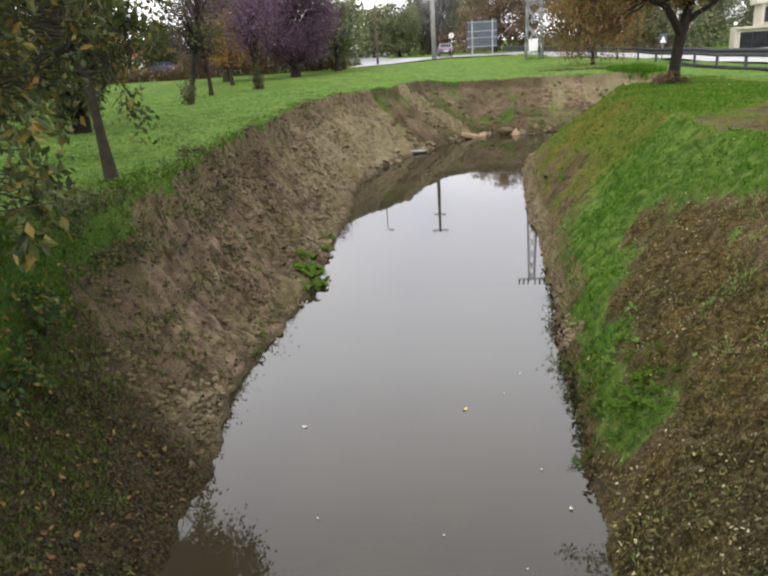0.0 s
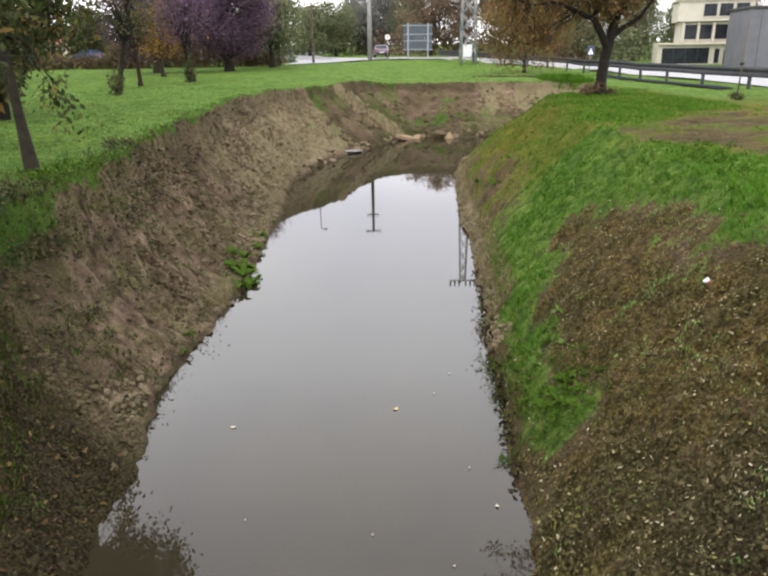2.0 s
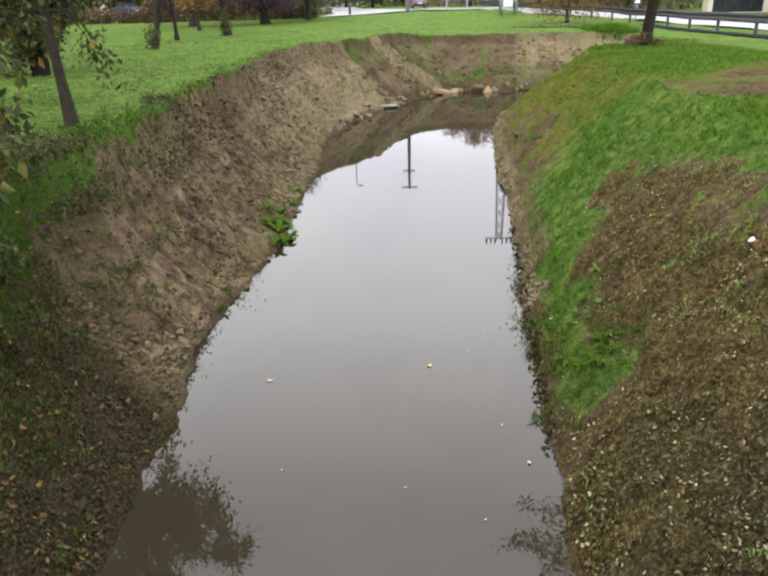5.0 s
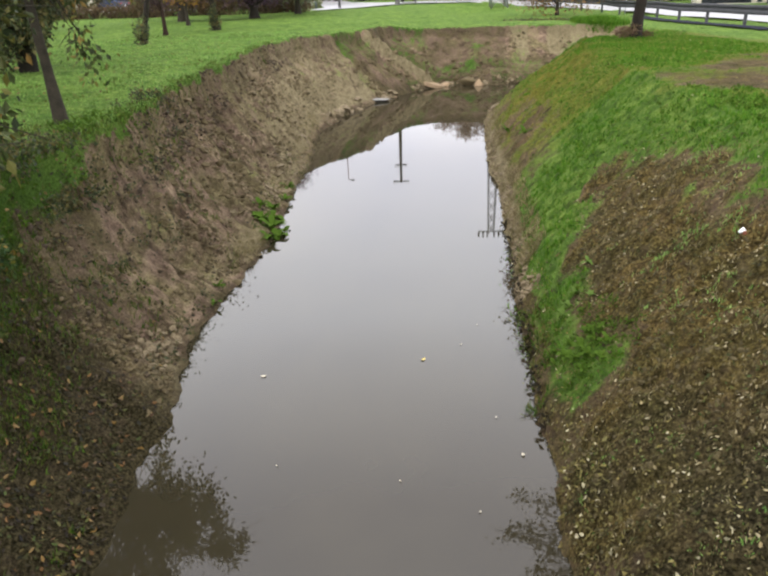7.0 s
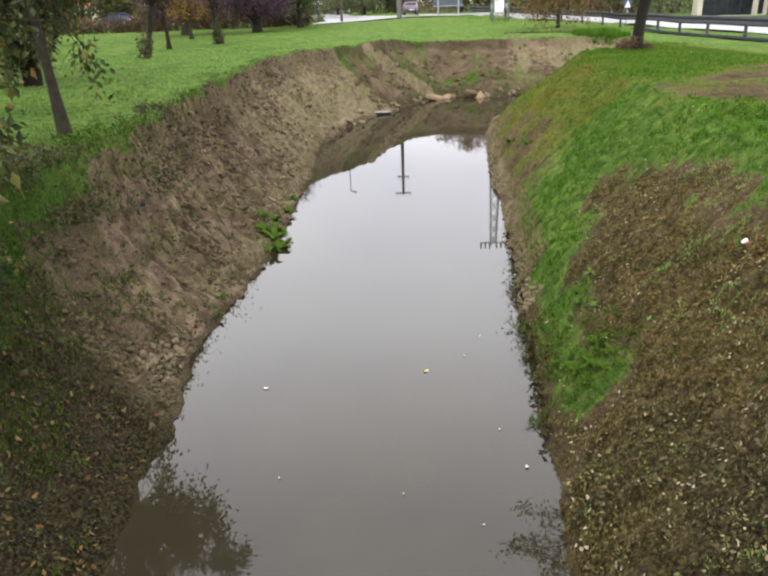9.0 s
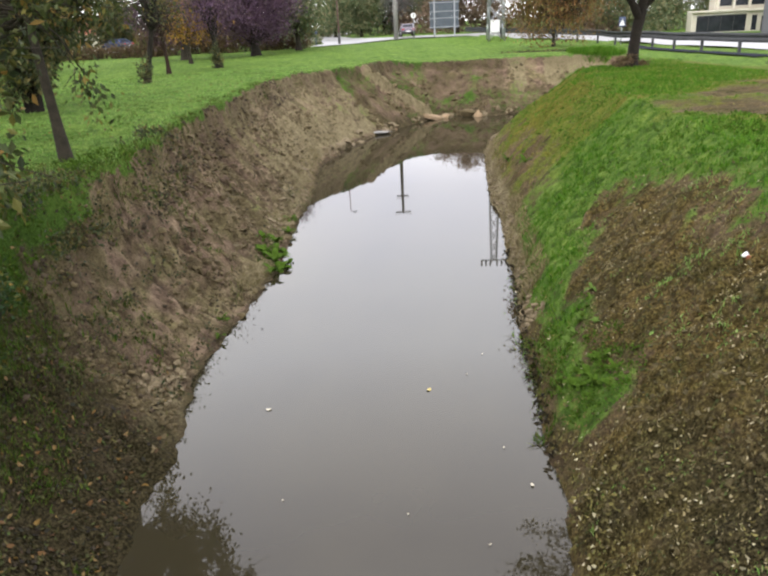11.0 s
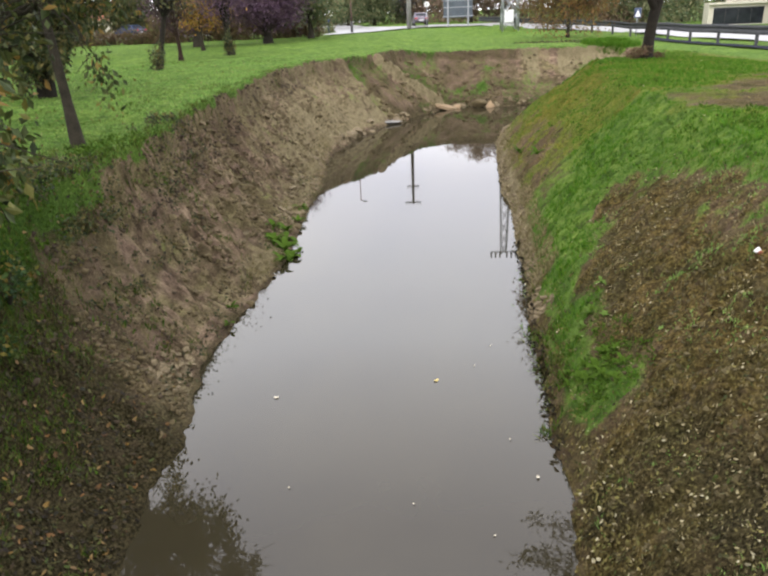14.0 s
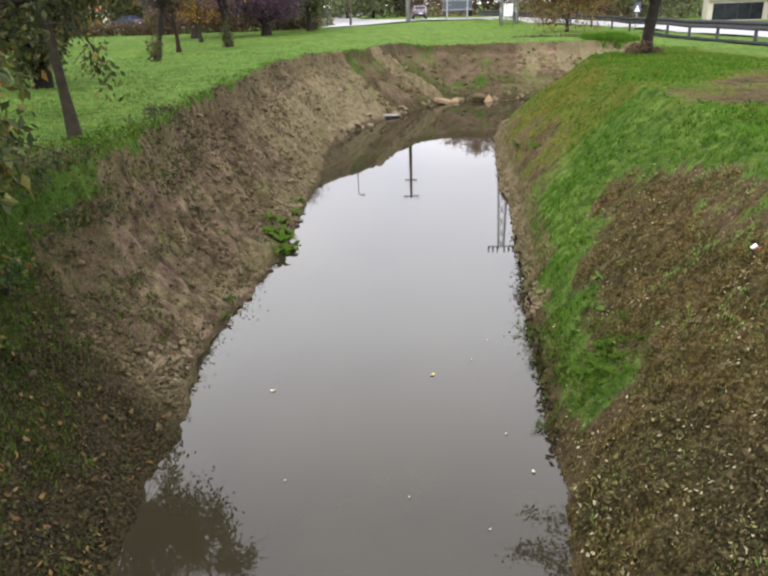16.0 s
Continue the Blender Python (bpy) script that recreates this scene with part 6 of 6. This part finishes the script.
def clods(name, label, pts, material, size, rng, round_=True):
    """Crumbs and lumps of earth, each a small uneven eight-sided stone."""
    n = len(pts)
    z, _, _ = land(pts[:, 0], pts[:, 1])
    ball = bmesh.new()
    bmesh.ops.create_icosphere(ball, subdivisions=1, radius=1)
    shape = np.array([q.co[:] for q in ball.verts]) * (1, 1, 0.75)
    f = np.array([[q.index for q in t.verts] for t in ball.faces])
    ball.free()
    k = len(shape)
    s = size * rng.uniform(0.25, 1.0, (n, 1, 1)) ** 2
    v = (shape[None] * (1 + 0.25 * rng.normal(size=(n, k, 1))) + 0.22 * rng.normal(size=(n, k, 3))) * s * rng.uniform(0.7, 1.3, (n, 1, 3)) + np.stack([pts[:, 0], pts[:, 1], z], -1)[:, None]
    faces = (np.arange(n)[:, None, None] * k + f[None]).reshape(-1, 3)
    tagged(new(name, mesh_of(name, v.reshape(-1, 3), faces, material, round_)), label, "earth", kind="stuff")


clods("earth_clods", "lumps of dry earth on the steep bank", spread_points(5000, R, -5, -2.6, 7.0, 30, lambda x, y, z, u, past, r: (u > 0.05) & (u < 0.97) & (within(x, y, GREEN_L) < -0.4 * r) & (value(x * 1.5, y * 1.5, 45) > 0.25 + 0.5 * r)), EARTH, 0.045, R)
clods("earth_clods", "dark clods along the broken edge of the turf", spread_points(1500, R, -5.3, -3.8, 7, 31, lambda x, y, z, u, past, r: (u > 0.78) & (past < 0.05) & (z > 1) & (turf_at(x, y, u, past) < 0.4) & (value(x * 1.5, y * 1.1, 49) > 0.3 + 0.5 * r)), DARK_EARTH, 0.05, R)
clods("earth_clods", "dark clods low on the bank", spread_points(350, R, -4.2, -2.6, 5, 20, lambda x, y, z, u, past, r: (u > 0.02) & (u < 0.75) & (value(x * 1.2, y * 0.9, 59) > 0.5 + 0.35 * r)), DARK_EARTH, 0.042, R)
clods("clay_clods", "broken lumps of pale dry clay above the water", spread_points(150, R, -3.7, -2.7, 6.6, 9.2, lambda x, y, z, u, past, r: (u > 0.06) & (u < 0.5) & (np.hypot((x + 3.25) / 0.24, (y - 8.0) / 0.7) < 0.3 + 0.9 * r)), DRY_CLAY, 0.07, R, False)
clods("clay_clods", "broken lumps of dry clay along the foot of the bank", spread_points(450, R, -3.5, -2.5, 9, 27, lambda x, y, z, u, past, r: (u > 0.04) & (u < 0.3) & ((y > 15) | (abs(y - 12.3) < 0.6 + 1.4 * r)) & (value(x * 1.2, y * 0.5, 46) > 0.35 + 0.4 * r)), DRY_CLAY, 0.075, R, False)
clods("earth_clods", "torn lumps of earth on the upper bank", spread_points(900, R, -4.8, -3.0, 8, 27, lambda x, y, z, u, past, r: (u > 0.25) & (u < 0.97) & (value(x * 0.9 + 0.2 * y, y * 0.42, 82) > 0.4 + 0.4 * r)), EARTH, 0.085, R, False)
clods("clay_clods", "pale crumbs of clay along the grassy shore", spread_points(800, R, 1.5, 3.4, 9.5, 25, lambda x, y, z, u, past, r: (u > 0.005) & (u < 0.03 + 0.06 * r) & (z > 0)), DRY_CLAY, 0.055, R, False)
clods("earth_clods", "crumbs of earth among the leaves", spread_points(4000, R, 1.4, 4.5, 2, 12, lambda x, y, z, u, past, r: (u > 0.02) & inside(x, y, BROWN_R)), MOULD_EARTH, 0.03, R, False)
clods("earth_clods", "lumps of earth on the far bank", spread_points(450, R, -2, 9, 31, 38.5, lambda x, y, z, u, past, r: (u > 0.02) & (u < 0.95) & (value(x * 0.9, y * 0.9, 48) > 0.2 + 0.6 * r)), EARTH, 0.13, R, False)
clods("clay_clods", "pale lumps of clay at the foot of the far banks", spread_points(150, R, -3, 6, 25, 36, lambda x, y, z, u, past, r: (u > 0.0) & (u < 0.12) & (z > -0.02)), DRY_CLAY, 0.2, R, False)


def shore_fringe():
    rng = np.random.default_rng(77)
    y = np.array([6.3, 6.55, 6.9, 7.1, 7.35, 7.9, 8.3, 8.5, 8.9, 9.4, 9.7, 10.4, 11.0, 11.6, 12.3, 13.1])
    x = np.interp(y, [q[1] for q in SHORE_R[::-1]], [q[0] for q in SHORE_R[::-1]]) + 0.02
    v, f = leaf_cloud(np.column_stack([x, y, np.full(len(y), 0.12)]), (0.035, 0.07, 0.05), 330, 0.085, rng, 1.0)
    v[:, 2] = np.maximum(v[:, 2], 0.012)
    tagged(new("shore_weeds", mesh_of("shore_weeds", v, f, DEAD)), "withered brown weeds hanging over the waterline", "weeds", kind="stuff")


shore_fringe()


def floating_leaf(x, y, size, turn, pale):
    bm = bmesh.new()
    rim = [bm.verts.new((size * math.cos(a) * 0.5, size * (0.36 + 0.05 * math.sin(3 * a)) * math.sin(a), 0.004 + 0.012 * abs(math.cos(a)) ** 3)) for a in np.linspace(0, 2 * math.pi, 11)[:-1]]
    mid = bm.verts.new((0, 0, 0.003))
    for i in range(10):
        bm.faces.new((rim[i], rim[(i + 1) % 10], mid))
    me = bpy.data.meshes.new("floating_leaf")
    bm.to_mesh(me)
    bm.free()
    me.materials.append(PALE_LEAF if pale else YELLOW_LEAF)
    ob = new("floating_leaf", me)
    ob.matrix_world = pose(x, y, 0.004, 0, 0, turn)
    tagged(ob, "pale curled leaf floating on the water" if pale else "yellow leaf floating on the water", "leaf", "floating leaves")


FLOATS = [(-1.81, 7.55, 0.1, 1), (0.24, 7.91, 0.1, 0), (1.21, 5.87, 0.07, 1), (-0.07, 5.48, 0.035, 1), (1.05, 8.89, 0.04, 1), (0.77, 8.3, 0.035, 1), (1.02, 6.55, 0.04, 1), (-1.35, 5.75, 0.035, 1), (0.67, 5.03, 0.04, 1)]
for i, (x, y, s, p) in enumerate(FLOATS):
    floating_leaf(x, y, 0.7 * s, 47 * i, p)

# a scrap of rubbish on the bank
scrap = thing("litter_scrap", at(3.48, 6.74), "crumpled white paper cup lying on the bank", "rubbish")
bm = rod((-0.02, 0, 0.025), (0.03, 0.015, 0.05), 0.013, 0.02, 12)
for v in bm.verts:
    v.co += Vector((0.008 * math.sin(v.co.z * 190), 0.009 * math.sin(v.co.x * 140), 0))
part("cup", bm, WHITE, scrap)
part("lid", rod((0.02, -0.045, 0.018), (0.03, -0.03, 0.024), 0.026, sides=14), TILE, scrap, "crushed rust-red lid")
